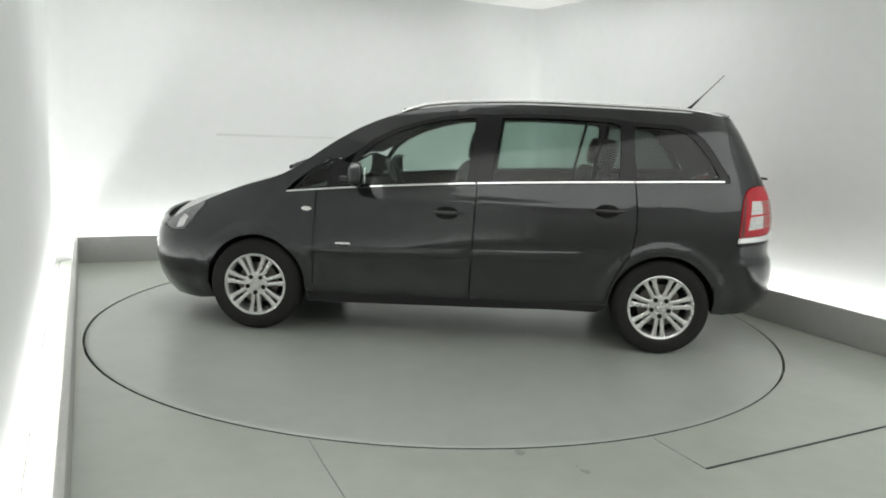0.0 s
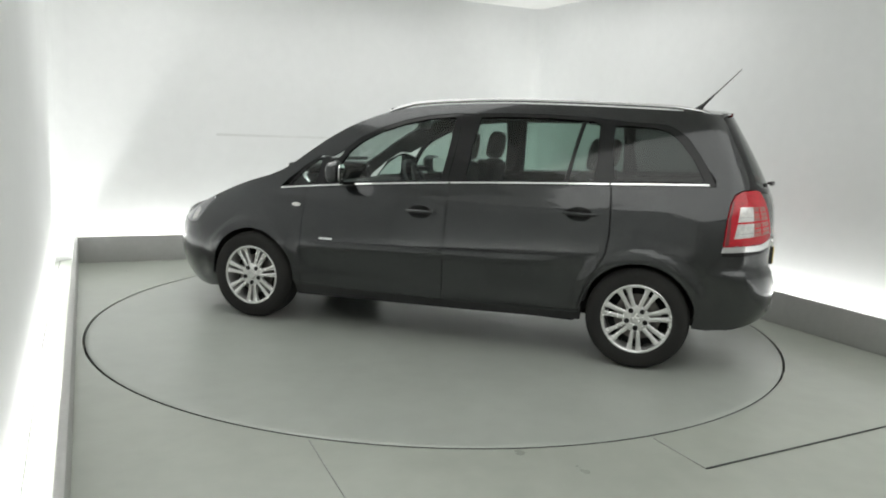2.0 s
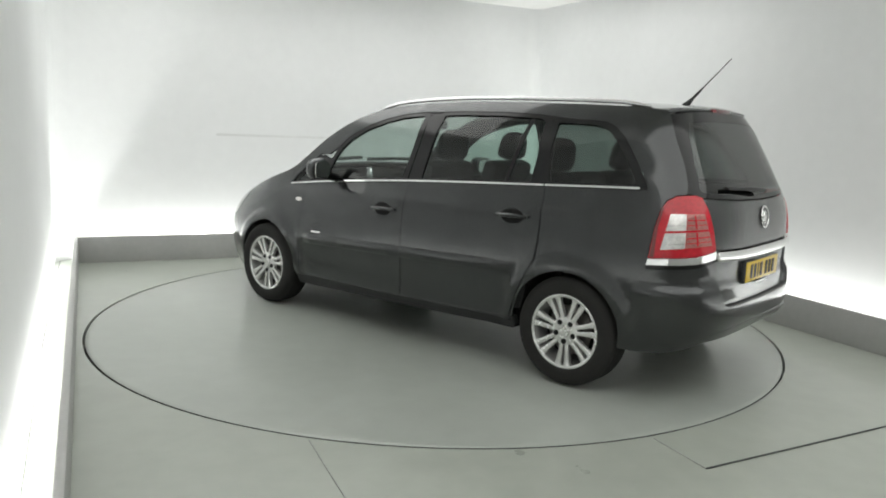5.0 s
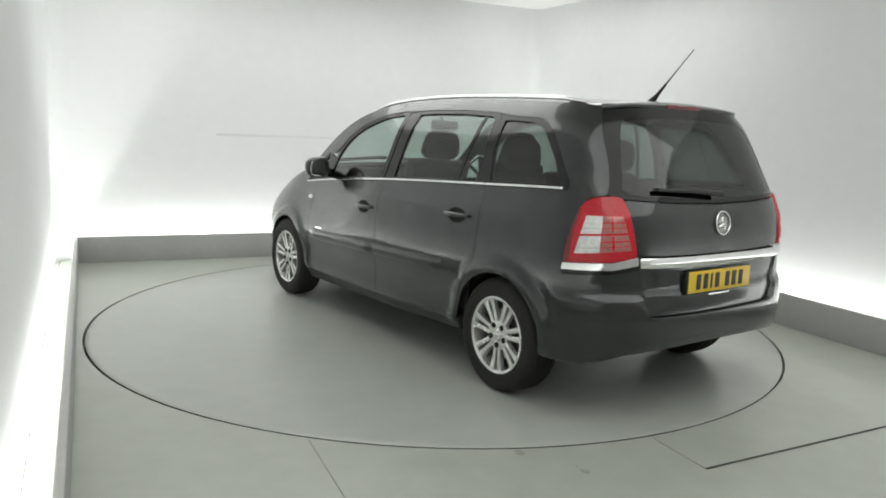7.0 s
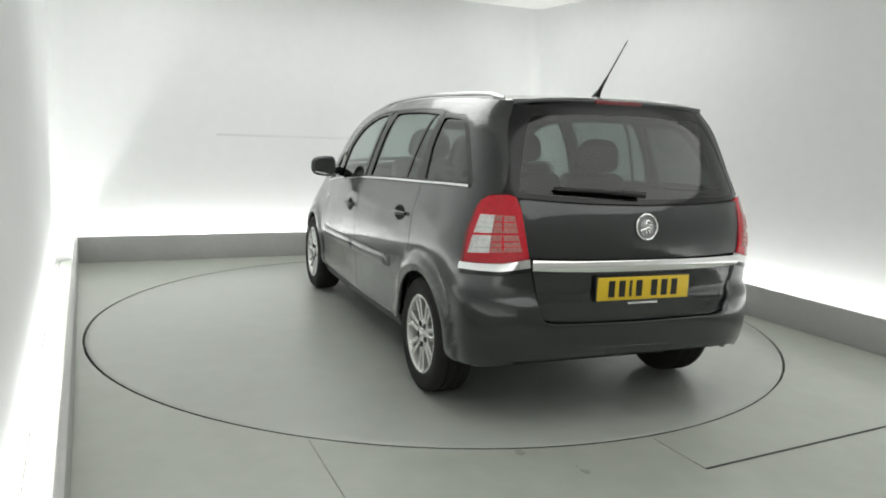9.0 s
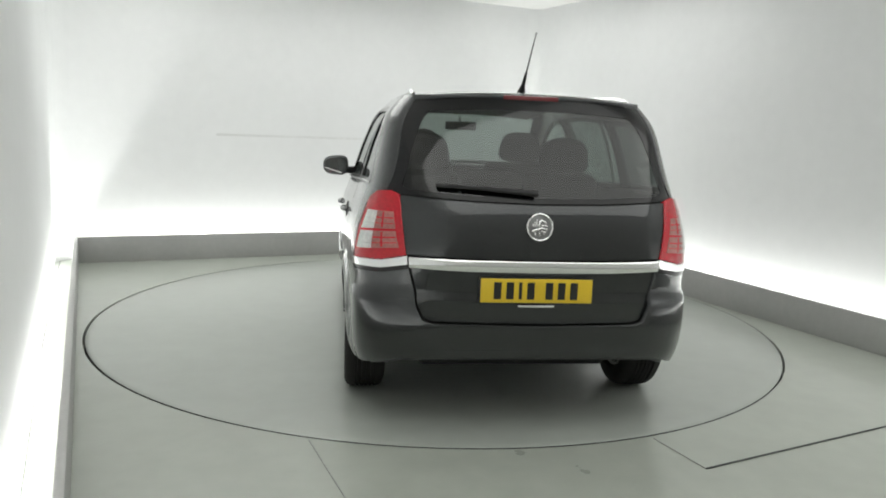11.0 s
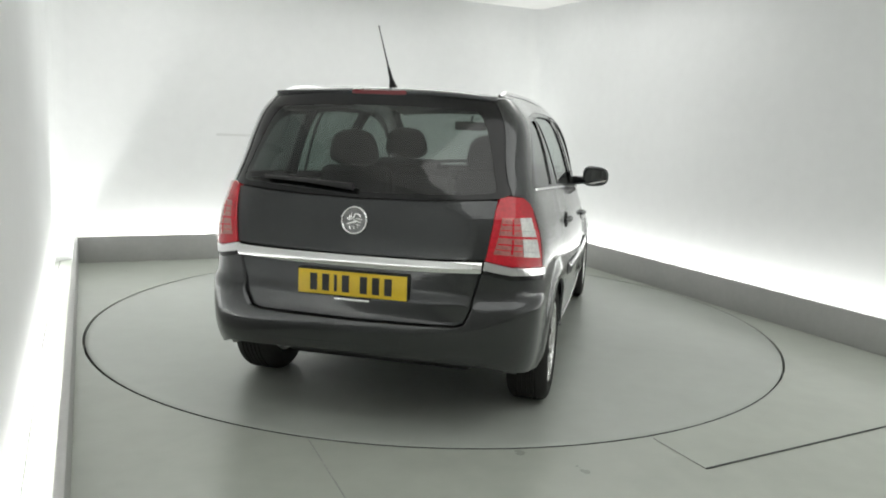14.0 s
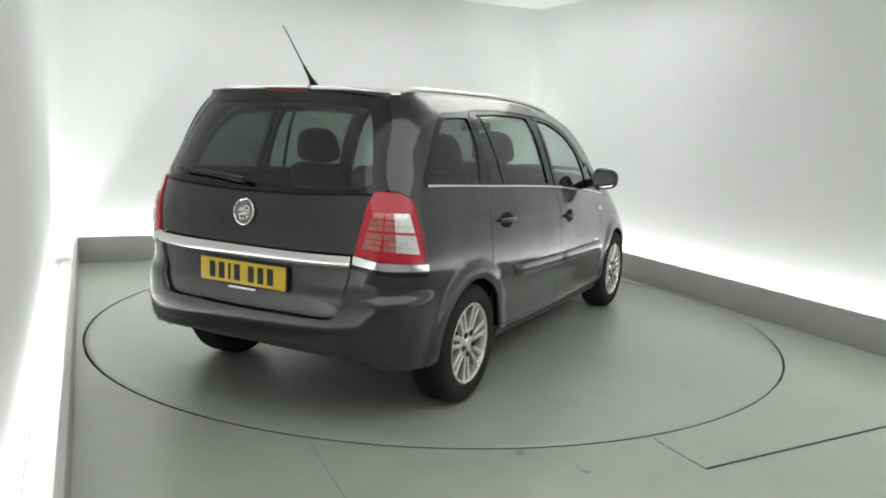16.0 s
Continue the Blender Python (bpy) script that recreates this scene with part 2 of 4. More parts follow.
RUBBER = material("tyre_rubber", (0.027, 0.0265, 0.0255), 0.80, grain=(6, 0.15, 90, 0.15), bump=0.2, bump_scale=160, spec=0.2)
ALLOY = material("silver_alloy", (0.74, 0.74, 0.73), 0.26, metal=0.65, coat=0.3, grain=(5, 0.05, 60, 0.04))
STEEL = material("brake_steel", (0.18, 0.17, 0.16), 0.45, metal=0.9, grain=(9, 0.2, 80, 0.15))
EMBLEM_GREY = material("satin_grey_metal", (0.26, 0.26, 0.26), 0.35, metal=0.8, grain=(30, 0.1, 200, 0.1))
CHROME = material("chrome_trim", (0.88, 0.88, 0.88), 0.08, metal=1.0, grain=(5, 0.02))
CLOTH = material("charcoal_seat_cloth", (0.018, 0.019, 0.020), 0.85, grain=(10, 0.12, 60, 0.15), bump=0.1, bump_scale=60)
LINING = material("dark_grey_cabin_lining", (0.028, 0.028, 0.029), 0.8, grain=(4, 0.1, 120, 0.12))
HEADLINER = material("pale_grey_headliner", (0.24, 0.24, 0.235), 0.9, grain=(4, 0.04, 150, 0.05))
RED_LENS = material("red_lamp_lens", (0.52, 0.005, 0.018), 0.14, coat=0.45, grain=(3, 0.05, 70, 0.14))
CLEAR_LENS = material("clear_lamp_lens", (0.80, 0.78, 0.77), 0.14, metal=0.45, coat=0.9, grain=(14, 0.10, 70, 0.16))
HEAD_LENS = material("clear_headlamp_lens", (0.22, 0.22, 0.23), 0.10, metal=0.6, coat=1.0, grain=(9, 0.2, 60, 0.2))
PINK_LENS = material("smoked_reverse_lens", (0.50, 0.17, 0.16), 0.14, metal=0.4, coat=0.8, grain=(16, 0.15, 70, 0.2))
DARK_RED = material("dark_red_brake_lens", (0.16, 0.02, 0.025), 0.2, coat=0.8, grain=(5, 0.06))
AMBER = material("pale_indicator_lens", (0.80, 0.79, 0.76), 0.15, coat=1.0, grain=(5, 0.06))
PLATE_YELLOW = material("yellow_plate", (0.72, 0.50, 0.02), 0.35, coat=0.3, grain=(6, 0.03, 90, 0.03))
PLATE_BLACK = material("black_plate_print", (0.012, 0.012, 0.012), 0.45, grain=(6, 0.05))
MIRROR = material("mirror_glass", (0.9, 0.9, 0.9), 0.02, metal=1.0, grain=(3, 0.01))
GLASS = glass_material("clear_green_car_glass", (0.58, 0.68, 0.64))
DOOR_GLASS = glass_material("green_rear_door_glass", (0.41, 0.51, 0.47))
TINTED = glass_material("privacy_glass", (0.19, 0.22, 0.21), gloss=0.055)
REAR_GLASS = glass_material("tinted_rear_window_glass", (0.25, 0.285, 0.27), gloss=0.07)
SCREEN = glass_material("windscreen_glass", (0.76, 0.82, 0.80))


# ---------------------------------------------------------------- the car's surface
from mathutils.geometry import delaunay_2d_cdt


def curve(xs, ys):
    """A smooth line through points (cubic with limited slopes)."""
    xs, ys = np.array(xs, float), np.array(ys, float)
    h, d = np.diff(xs), np.diff(ys) / np.diff(xs)
    m = np.zeros(len(xs))
    m[0], m[-1] = d[0], d[-1]
    for i in range(1, len(xs) - 1):
        if d[i - 1] * d[i] > 0:
            w1, w2 = 2 * h[i] + h[i - 1], h[i] + 2 * h[i - 1]
            m[i] = (w1 + w2) / (w1 / d[i - 1] + w2 / d[i])

    def at(x):
        i = int(min(max(np.searchsorted(xs, x) - 1, 0), len(h) - 1))
        if x <= xs[0]:
            return float(ys[0] + m[0] * (x - xs[0]))
        if x >= xs[-1]:
            return float(ys[-1] + m[-1] * (x - xs[-1]))
        t = (x - xs[i]) / h[i]
        return float((2 * t**3 - 3 * t**2 + 1) * ys[i] + (t**3 - 2 * t**2 + t) * h[i] * m[i] + (-2 * t**3 + 3 * t**2) * ys[i + 1] + (t**3 - t**2) * h[i] * m[i + 1])
    return at


def ease(x, a, b):
    t = min(max((x - a) / (b - a), 0.0), 1.0)
    return t * t * (3 - 2 * t)


# half width by height; rear and nose outlines on the middle line; edge of roof and bonnet along the car
half_width = curve([0.15, 0.25, 0.35, 0.50, 0.66, 0.80, 0.90, 1.00, 1.08, 1.20, 1.34, 1.46, 1.54, 1.60], [0.800, 0.845, 0.872, 0.886, 0.890, 0.886, 0.874, 0.848, 0.822, 0.786, 0.738, 0.680, 0.610, 0.54])
rear_x = curve([0.20, 0.30, 0.40, 0.50, 0.56, 0.63, 0.66, 0.70, 0.78, 0.88, 0.99, 1.10, 1.20, 1.30, 1.40, 1.50, 1.56, 1.62],
               [-1.97, -2.075, -2.130, -2.142, -2.138, -2.128, -2.110, -2.104, -2.106, -2.107, -2.099, -2.068, -2.020, -1.966, -1.908, -1.846, -1.808, -1.77])
nose_x = curve([0.12, 0.22, 0.34, 0.46, 0.58, 0.68, 0.78, 0.88, 1.00], [2.135, 2.238, 2.295, 2.314, 2.297, 2.257, 2.184, 2.065, 1.865])
edge_z = curve([-2.10, -1.90, -1.69, -1.51, -1.22, -0.85, -0.52, -0.11, 0.24, 0.46, 0.66, 0.85, 1.02, 1.20, 1.30, 1.47, 1.67, 1.87, 2.00, 2.115, 2.24],
               [1.538, 1.547, 1.556, 1.567, 1.577, 1.584, 1.586, 1.572, 1.540, 1.484, 1.404, 1.296, 1.178, 1.062, 1.025, 0.972, 0.893, 0.800, 0.725, 0.64, 0.50])
REAR_CUT, FRONT_CUT, ARC = -1.45, 1.25, 1.2
REAR_N, FRONT_N = 4.1, 2.75
FRONT_AXLE, REAR_AXLE, HUB_Z, ARCH_R = 1.3515, -1.3515, 0.312, 0.345


def width(x, z):
    y = half_width(z)
    if x < 0:
        y *= 1 - 0.062 * ease(-x, 0.2, 2.3)
    else:
        y *= 1 - (0.03 + 0.125 * ease(z, 0.55, 1.0)) * ease(x, -0.15, 1.75)
    # flared lips round the wheels
    for ax in (FRONT_AXLE, REAR_AXLE):
        d = math.hypot(x - ax, z - HUB_Z)
        y += 0.017 * (1 - ease(d, ARCH_R + 0.040, ARCH_R + 0.100)) * ease(z, 0.2, 0.34)
    if x < -1.55:
        y += 0.014 * ease(-x, 1.72, 1.90) * (1 - ease(z, 0.630, 0.662))
    # squarer shoulders over the rear window
    if x < -0.8:
        y += 0.042 * ease(-x, 0.8, 1.75) * ease(z, 1.20, 1.56)
    # the crease under the waist and the hollow along the doors
    k = ease(1.55 - abs(x + 0.1), 0, 0.5)
    y += 0.008 * k * math.exp(-((z - (0.93 - 0.03 * x)) / 0.03) ** 2)
    y -= 0.012 * k * math.exp(-((z - 0.44) / 0.09) ** 2)
    return y


def skin(u, z):
    """The upright skin on the left: u is x along the flank, and runs on round the tail (small u) or the nose (large u)."""
    if u < REAR_CUT:
        a = (REAR_CUT - u) / ARC * math.pi / 2
        c, s = math.cos(a), math.sin(a)
        r = (abs(c) ** REAR_N + abs(s) ** REAR_N) ** (-1 / REAR_N)
        x = REAR_CUT + (rear_x(z) - REAR_CUT) * s * r
        return Vector((x, width(x, z) * c * r, z))
    if u > FRONT_CUT:
        a = (u - FRONT_CUT) / ARC * math.pi / 2
        c, s = math.cos(a), math.sin(a)
        r = (abs(c) ** FRONT_N + abs(s) ** FRONT_N) ** (-1 / FRONT_N)
        x = FRONT_CUT + (nose_x(z) - FRONT_CUT) * s * r
        return Vector((x, width(x, z) * c * r, z))
    return Vector((u, width(u, z), z))


def u_of_x(x, z):
    """u of the flank at x, also past the corner."""
    if REAR_CUT <= x <= FRONT_CUT:
        return x
    lo, hi = (0.0, ARC * 0.999)
    for _ in range(40):
        mid = (lo + hi) / 2
        u = REAR_CUT - mid if x < REAR_CUT else FRONT_CUT + mid
        if abs(skin(u, z).x) < abs(x):
            lo = mid
        else:
            hi = mid
    return REAR_CUT - lo if x < REAR_CUT else FRONT_CUT + lo


def u_of_y(y, z, nose=False):
    """u on the tail or the nose at the side distance y."""
    lo, hi = 0.0, 2 * ARC
    for _ in range(40):
        mid = (lo + hi) / 2
        p = skin(FRONT_CUT + mid if nose else REAR_CUT - mid, z)
        if p.y > y:
            lo = mid
        else:
            hi = mid
    return FRONT_CUT + lo if nose else REAR_CUT - lo


def top(x, y):
    """Roof, screen and bonnet: a crowned sheet between the two upper edges."""
    z = edge_z(x)
    w = max(abs(skin(u_of_x(x, z), z).y), 0.05)
    k = min(abs(y) / w, 1.0)
    crown = 0.038 * (1 - ease(x, 1.0, 1.3)) + 0.025 * ease(x, 1.0, 1.3) + 0.10 * ease(x, 1.70, 2.14)
    return Vector((x, y, z + crown * (1 - k ** 2.4)))


def normal(fn, u, v, outward):
    e = 0.004
    n = (fn(u + e, v) - fn(u - e, v)).cross(fn(u, v + e) - fn(u, v - e))
    n.normalize()
    return n if n.dot(outward) >= 0 else -n


def flank_out(p):
    return Vector((max(p.x - 0.9, 0) * 1.0 + min(p.x + 1.3, 0) * 1.0, p.y, 0.05))


def finish(name, verts, faces, normals, mat, parent, label, mirror):
    if mirror:
        verts = [(v[0], -v[1], v[2]) for v in verts]
        normals = [(n[0], -n[1], n[2]) for n in normals]
        faces = [f[::-1] for f in faces]
    me = bpy.data.meshes.new(name)
    me.from_pydata([tuple(v) for v in verts], [], faces)
    me.validate()
    for p in me.polygons:
        p.use_smooth = True
    me.normals_split_custom_set_from_vertices([tuple(n) for n in normals])
    me.materials.append(mat)
    ob = new(name, me)
    ob.parent = parent
    if label:
        ob["label"] = label
    return ob


def patch(name, poly, mat, parent, fn=skin, off=0.0, depth=0.018, step=0.05, label="", mirror=False, bulge=0.0, out=None):
    """A panel cut out of the car's skin: its outline in the skin's own two coordinates, a set-off along the normal and a turned-in edge."""
    pts = []
    for a, b in zip(poly, poly[1:] + poly[:1]):
        n = max(1, int(math.hypot(b[0] - a[0], b[1] - a[1]) / step + 0.5))
        pts += [(a[0] + (b[0] - a[0]) * i / n, a[1] + (b[1] - a[1]) * i / n) for i in range(n)]
    n_edge = len(pts)
    grid = []
    u0, u1 = min(p[0] for p in pts), max(p[0] for p in pts)
    v0, v1 = min(p[1] for p in pts), max(p[1] for p in pts)
    ex, ey = np.array([p[0] for p in pts]), np.array([p[1] for p in pts])
    fx, fy = np.roll(ex, -1), np.roll(ey, -1)
    nu, nv = int((u1 - u0) / step) + 2, int((v1 - v0) / step) + 2
    for i in range(1, nu):
        for j in range(1, nv):
            x, y = u0 + (u1 - u0) * i / nu, v0 + (v1 - v0) * j / nv
            cross = ((ey > y) != (fy > y)) & (x < (fx - ex) * (y - ey) / np.where(fy == ey, 1e-12, fy - ey) + ex)
            if cross.sum() % 2 and np.min(np.hypot(ex - x, ey - y)) > 0.35 * step:
                grid.append((x, y))
    out2 = delaunay_2d_cdt([Vector(p) for p in pts + grid], [], [list(range(n_edge))], 1, 1e-6)
    uv = [(p.x, p.y) for p in out2[0]]
    tris = [list(f) for f in out2[2]]
    verts, normals = [], []
    for u, v in uv:
        p = fn(u, v)
        o = Vector(out) if out else (flank_out(p) if fn is skin else Vector((0, 0, 1)))
        n = normal(fn, u, v, o)
        verts.append(p + n * off)
        normals.append(n)
    faces = []
    count = {}
    for idx in tris:
        for k in range(len(idx)):
            key = tuple(sorted((idx[k], idx[(k + 1) % len(idx)])))
            count.setdefault(key, []).append(idx)
        fnrm = (verts[idx[1]] - verts[idx[0]]).cross(verts[idx[2]] - verts[idx[0]])
        faces.append(idx if fnrm.dot(normals[idx[0]]) >= 0 else idx[::-1])
    if depth:
        # turned-in edge
        for (a, b), owners in count.items():
            if len(owners) != 1:
                continue
            inner = fn(sum(uv[k][0] for k in owners[0]) / len(owners[0]), sum(uv[k][1] for k in owners[0]) / len(owners[0]))
            k = len(verts)
            pa, pb = verts[a], verts[b]
            side = (pb - pa).cross(normals[a])
            if side.dot(pa - inner) < 0:
                side = -side
            side = side.normalized() if side.length > 1e-9 else normals[a]
            soft = (side + normals[a]).normalized()
            verts += [pa, pb, pb - normals[b] * depth, pa - normals[a] * depth]
            normals += [soft, soft, side, side]
            q = [k, k + 1, k + 2, k + 3]
            nn = (verts[k + 1] - verts[k]).cross(verts[k + 2] - verts[k])
            faces.append(q if nn.dot(side) >= 0 else q[::-1])
    return finish(name, verts, faces, normals, mat, parent, label, mirror)


def convex(mid, half, rise, u_lo=-99.0, u_hi=99.0):
    """The skin with a rounded ridge of a given rise about the line z = mid(u)."""
    def fn(u, v):
        p = skin(u, v)
        k = min(abs(v - mid(u)) / half, 1.0)
        return p + normal(skin, u, v, flank_out(p)) * rise * math.sqrt(max(1 - k * k, 0.02)) * ease(min(u - u_lo, u_hi - u), -0.01, 0.10)
    return fn


def strip(name, line, half, mat, parent, fn=skin, off=0.006, depth=0.008, label="", mirror=False):
    """A narrow band that follows a line on the skin."""
    up = [(u, v + half) for u, v in line]
    lo = [(u, v - half) for u, v in line][::-1]
    return patch(name, up + lo, mat, parent, fn, off, depth, 0.06, label, mirror)


def arc(cx, cz, r, a0, a1, n=14):
    return [(cx + r * math.cos(radians(a0 + (a1 - a0) * i / n)), cz + r * math.sin(radians(a0 + (a1 - a0) * i / n))) for i in range(n + 1)]


def tail(*pts):
    return [(u_of_y(y, z), z) for y, z in pts]


def flank(*pts):
    return [(u_of_x(x, z), z) for x, z in pts]


belt = curve([-1.75, -1.68, -1.13, -0.69, -0.11, 0.42, 0.80, 1.17], [1.139, 1.137, 1.112, 1.092, 1.060, 1.020, 0.985, 0.945])


def along(x0, x1, fn, dz=0.0, n=12):
    return [(x0 + (x1 - x0) * i / n, fn(x0 + (x1 - x0) * i / n) + dz) for i in range(n + 1)]


car = new("car")
tagged(car, "dark grey metallic people carrier with chrome window strips on the turntable", "car")


def build_flank(mirror):
    P = dict(mirror=mirror)
    # front wing
    fender = [(0.957, 0.30), (1.004, 0.30)] + flank(*arc(FRONT_AXLE, HUB_Z, ARCH_R, 180, 22, 18))
    fender += [(u_of_x(1.74, 0.50), 0.50), (u_of_x(1.80, 0.585), 0.585), (u_of_x(1.84, 0.70), 0.70), (u_of_x(1.758, 0.80), 0.80)]
    fender += [(u_of_x(x, edge_z(x)), edge_z(x)) for x in (1.72, 1.60, 1.47, 1.36, 1.26, 1.20)]
    fender += [(1.17, 0.952), (0.957, 0.972)]
    patch("front_wing", fender, PAINT, car, step=0.03, **P)
    # doors below the waist
    fd = [(0.950, 0.305)] + along(0.950, -0.096, lambda x: 0.305 + (0.95 - x) * 0.008, 0, 4)[1:] + [(-0.102, 0.49), (-0.117, 1.0)] + along(-0.121, 0.950, belt, -0.010, 12)
    patch("front_door", fd, PAINT, car, **P)
    rd = along(-0.104, -0.985, lambda x: 0.314 + (-0.1 - x) * 0.022, 0, 4) + [(-1.005, 0.42), (-1.035, 0.50), (-1.09, 0.60), (-1.135, 0.69), (-1.152, 0.80), (-1.150, 0.95), (-1.135, belt(-1.13) - 0.010)] + along(-1.10, -0.126, belt, -0.010, 10) + [(-0.110, 0.49)]
    patch("rear_door", rd, PAINT, car, **P)
    # quarter panel with the rear pillar, up to the roof
    q = [(-0.992, 0.335), (-1.013, 0.42), (-1.043, 0.50), (-1.098, 0.60), (-1.143, 0.69), (-1.160, 0.80), (-1.158, 0.95), (-1.143, belt(-1.14) - 0.010)]
    q += flank(*along(-1.20, -1.74, belt, -0.010, 6))
    q += flank((-1.735, 1.175), (-1.69, 1.23), (-1.63, 1.32), (-1.565, 1.405), (-1.50, 1.455), (-1.44, 1.478))
    q += [(-1.44, 1.565)] + [(u_of_x(x, edge_z(x)), edge_z(x)) for x in (-1.55, -1.64, -1.73)]
    q += flank((-1.765, 1.50), (-1.815, 1.40), (-1.875, 1.28), (-1.915, 1.18), (-1.925, 1.124), (-1.882, 1.117), (-1.844, 1.090), (-1.824, 1.04), (-1.812, 0.95), (-1.802, 0.77))
    q += flank((-1.80, 0.735), (-1.74, 0.66), (-1.685, 0.56), (-1.67, 0.45))
    q += flank(*arc(REAR_AXLE, HUB_Z, ARCH_R, 156, 4, 20))
    patch("quarter_panel", q, PAINT, car, step=0.03, **P)
    # dark waist band and window surrounds
    band = flank(*along(1.15, -1.73, lambda x: belt(x), 0.012, 24), *along(-1.73, 1.15, lambda x: belt(x), -0.012, 24))
    patch("waist_seal", band, BLACK_TRIM, car, off=-0.006, depth=0.01, **P)

    def surround(name, outer, inner, mat=GLOSS_BLACK, off=-0.004):
        """A window surround: ring between two outlines of equal length, in short pieces joined into one sheet."""
        n = len(outer)
        verts, normals, faces = [], [], []
        for o, i in zip(outer, inner):
            for u, v in (o, ((o[0] + i[0]) / 2, (o[1] + i[1]) / 2), i):
                p = skin(u, v)
                nn = normal(skin, u, v, flank_out(p))
                verts.append(p + nn * off)
                normals.append(nn)
            verts.append(verts[-1] - normals[-1] * 0.02)
            normals.append(normals[-1])
        for k in range(n):
            j = (k + 1) % n
            for s in range(3):
                f = [4 * k + s, 4 * k + s + 1, 4 * j + s + 1, 4 * j + s]
                nn = (verts[f[1]] - verts[f[0]]).cross(verts[f[2]] - verts[f[0]])
                faces.append(f if nn.dot(normals[4 * k]) >= 0 else f[::-1])
        finish(name, verts, faces, normals, mat, car, "gloss black window surround", mirror)

    def scaled(poly, k):
        cx = sum(p[0] for p in poly) / len(poly)
        cz = sum(p[1] for p in poly) / len(poly)
        out = []
        for x, z in poly:
            d = math.hypot(x - cx, z - cz)
            out.append((cx + (x - cx) * (1 + k / d), cz + (z - cz) * (1 + k / d)))
        return out

    def window(name, poly, mat, label, rim=0.045):
        poly = flank(*poly)
        ring = []
        for a, b in zip(poly, poly[1:] + poly[:1]):
            n = max(1, int(math.hypot(b[0] - a[0], b[1] - a[1]) / 0.06))
            ring += [(a[0] + (b[0] - a[0]) * i / n, a[1] + (b[1] - a[1]) * i / n) for i in range(n)]
        surround("window_surround", scaled(ring, rim), ring)
        ob = patch(name, scaled(poly, 0.004), mat, car, off=-0.012, depth=0.0, label=label, **P)
        ob.visible_shadow = False
    b = lambda x, d=0.022: belt(x) + d
    window("front_quarter_window", [(1.10, b(1.10)), (0.90, b(0.90)), (0.865, b(0.865) + 0.06), (0.845, 1.155), (0.875, 1.165), (0.985, 1.095)], GLASS, "small clear front quarter window", 0.02)
    window("front_door_window", [(0.765, b(0.765)), (-0.052, b(-0.05)), (-0.085, 1.30), (-0.098, 1.475), (-0.07, 1.487), (0.10, 1.468), (0.25, 1.432), (0.42, 1.374), (0.56, 1.300), (0.64, 1.235), (0.70, 1.15)], GLASS, "clear front door window")
    window("rear_door_window", [(-0.215, b(-0.2)), (-1.035, b(-1.03)), (-1.045, 1.25), (-1.035, 1.468), (-0.99, 1.49), (-0.70, 1.502), (-0.40, 1.500), (-0.262, 1.492), (-0.245, 1.40)], DOOR_GLASS, "clear rear door window")
    window("rear_quarter_window", [(-1.155, b(-1.15)), (-1.675, b(-1.67)), (-1.655, 1.195), (-1.595, 1.29), (-1.52, 1.38), (-1.455, 1.437), (-1.37, 1.462), (-1.20, 1.47), (-1.125, 1.468), (-1.118, 1.30)], TINTED, "dark tinted rear quarter window", 0.075)
    patch("window_divider", [(-0.852, b(-0.85)), (-0.876, b(-0.87)), (-0.945, 1.492), (-0.921, 1.492)], GLOSS_BLACK, car, off=-0.008, depth=0.008, step=0.05, label="slim black window divider", **P)
    # pillars and the body over the windows
    patch("door_pillar", [(-0.05, belt(0) - 0.002), (-0.21, belt(-0.2)), (-0.25, 1.40), (-0.262, 1.515), (-0.09, 1.51), (-0.08, 1.30)], GLOSS_BLACK, car, off=-0.008, label="gloss black door pillar", **P)
    patch("rear_door_pillar", [(-1.03, belt(-1.03) - 0.002), (-1.165, belt(-1.16)), (-1.125, 1.30), (-1.12, 1.505), (-1.03, 1.505), (-1.04, 1.25)], GLOSS_BLACK, car, off=-0.008, label="gloss black rear door pillar", **P)
    rail = [(-1.445, 1.482), (-1.37, 1.488), (-1.20, 1.494), (-0.99, 1.514), (-0.70, 1.524), (-0.40, 1.522), (-0.25, 1.515), (-0.07, 1.510), (0.10, 1.492), (0.25, 1.458), (0.43, 1.400), (0.58, 1.325), (0.68, 1.245), (0.775, 1.19), (0.87, 1.19), (0.99, 1.115), (1.13, 1.005), (1.175, 0.957)]
    rail += [(1.205, 1.03)] + [(x, edge_z(x)) for x in (1.10, 1.02, 0.93, 0.85, 0.76, 0.66, 0.56, 0.46, 0.35, 0.24, 0.05, -0.11, -0.30, -0.52, -0.70, -0.85, -1.05, -1.22, -1.44)]
    patch("roof_side", rail, PAINT, car, **P)
    mirror_base = [(0.785, belt(0.78) + 0.012), (0.885, belt(0.88) + 0.012), (0.86, 1.16), (0.835, 1.185), (0.735, 1.15)]
    patch("mirror_triangle", mirror_base, GLOSS_BLACK, car, off=-0.003, **P)
    # chrome strips, side mouldings, sill
    for x0, x1 in ((1.165, -0.112), (-0.122, -1.128), (-1.138, -1.70)):
        strip("chrome_strip", flank(*along(x0, x1, belt, 0.002, 14)), 0.0052, CHROME, car, off=0.007, depth=0.012, label="bright chrome waist strip", **P)
    mz = lambda x: 0.572 + (0.87 - x) * 0.031
    for x0, x1, tip in ((0.90, -0.088, 0.05), (-0.108, -0.86, 0.0)):
        line = along(x0, x1, mz, 0.034, 10) + along(x1, x0, mz, -0.034, 10)
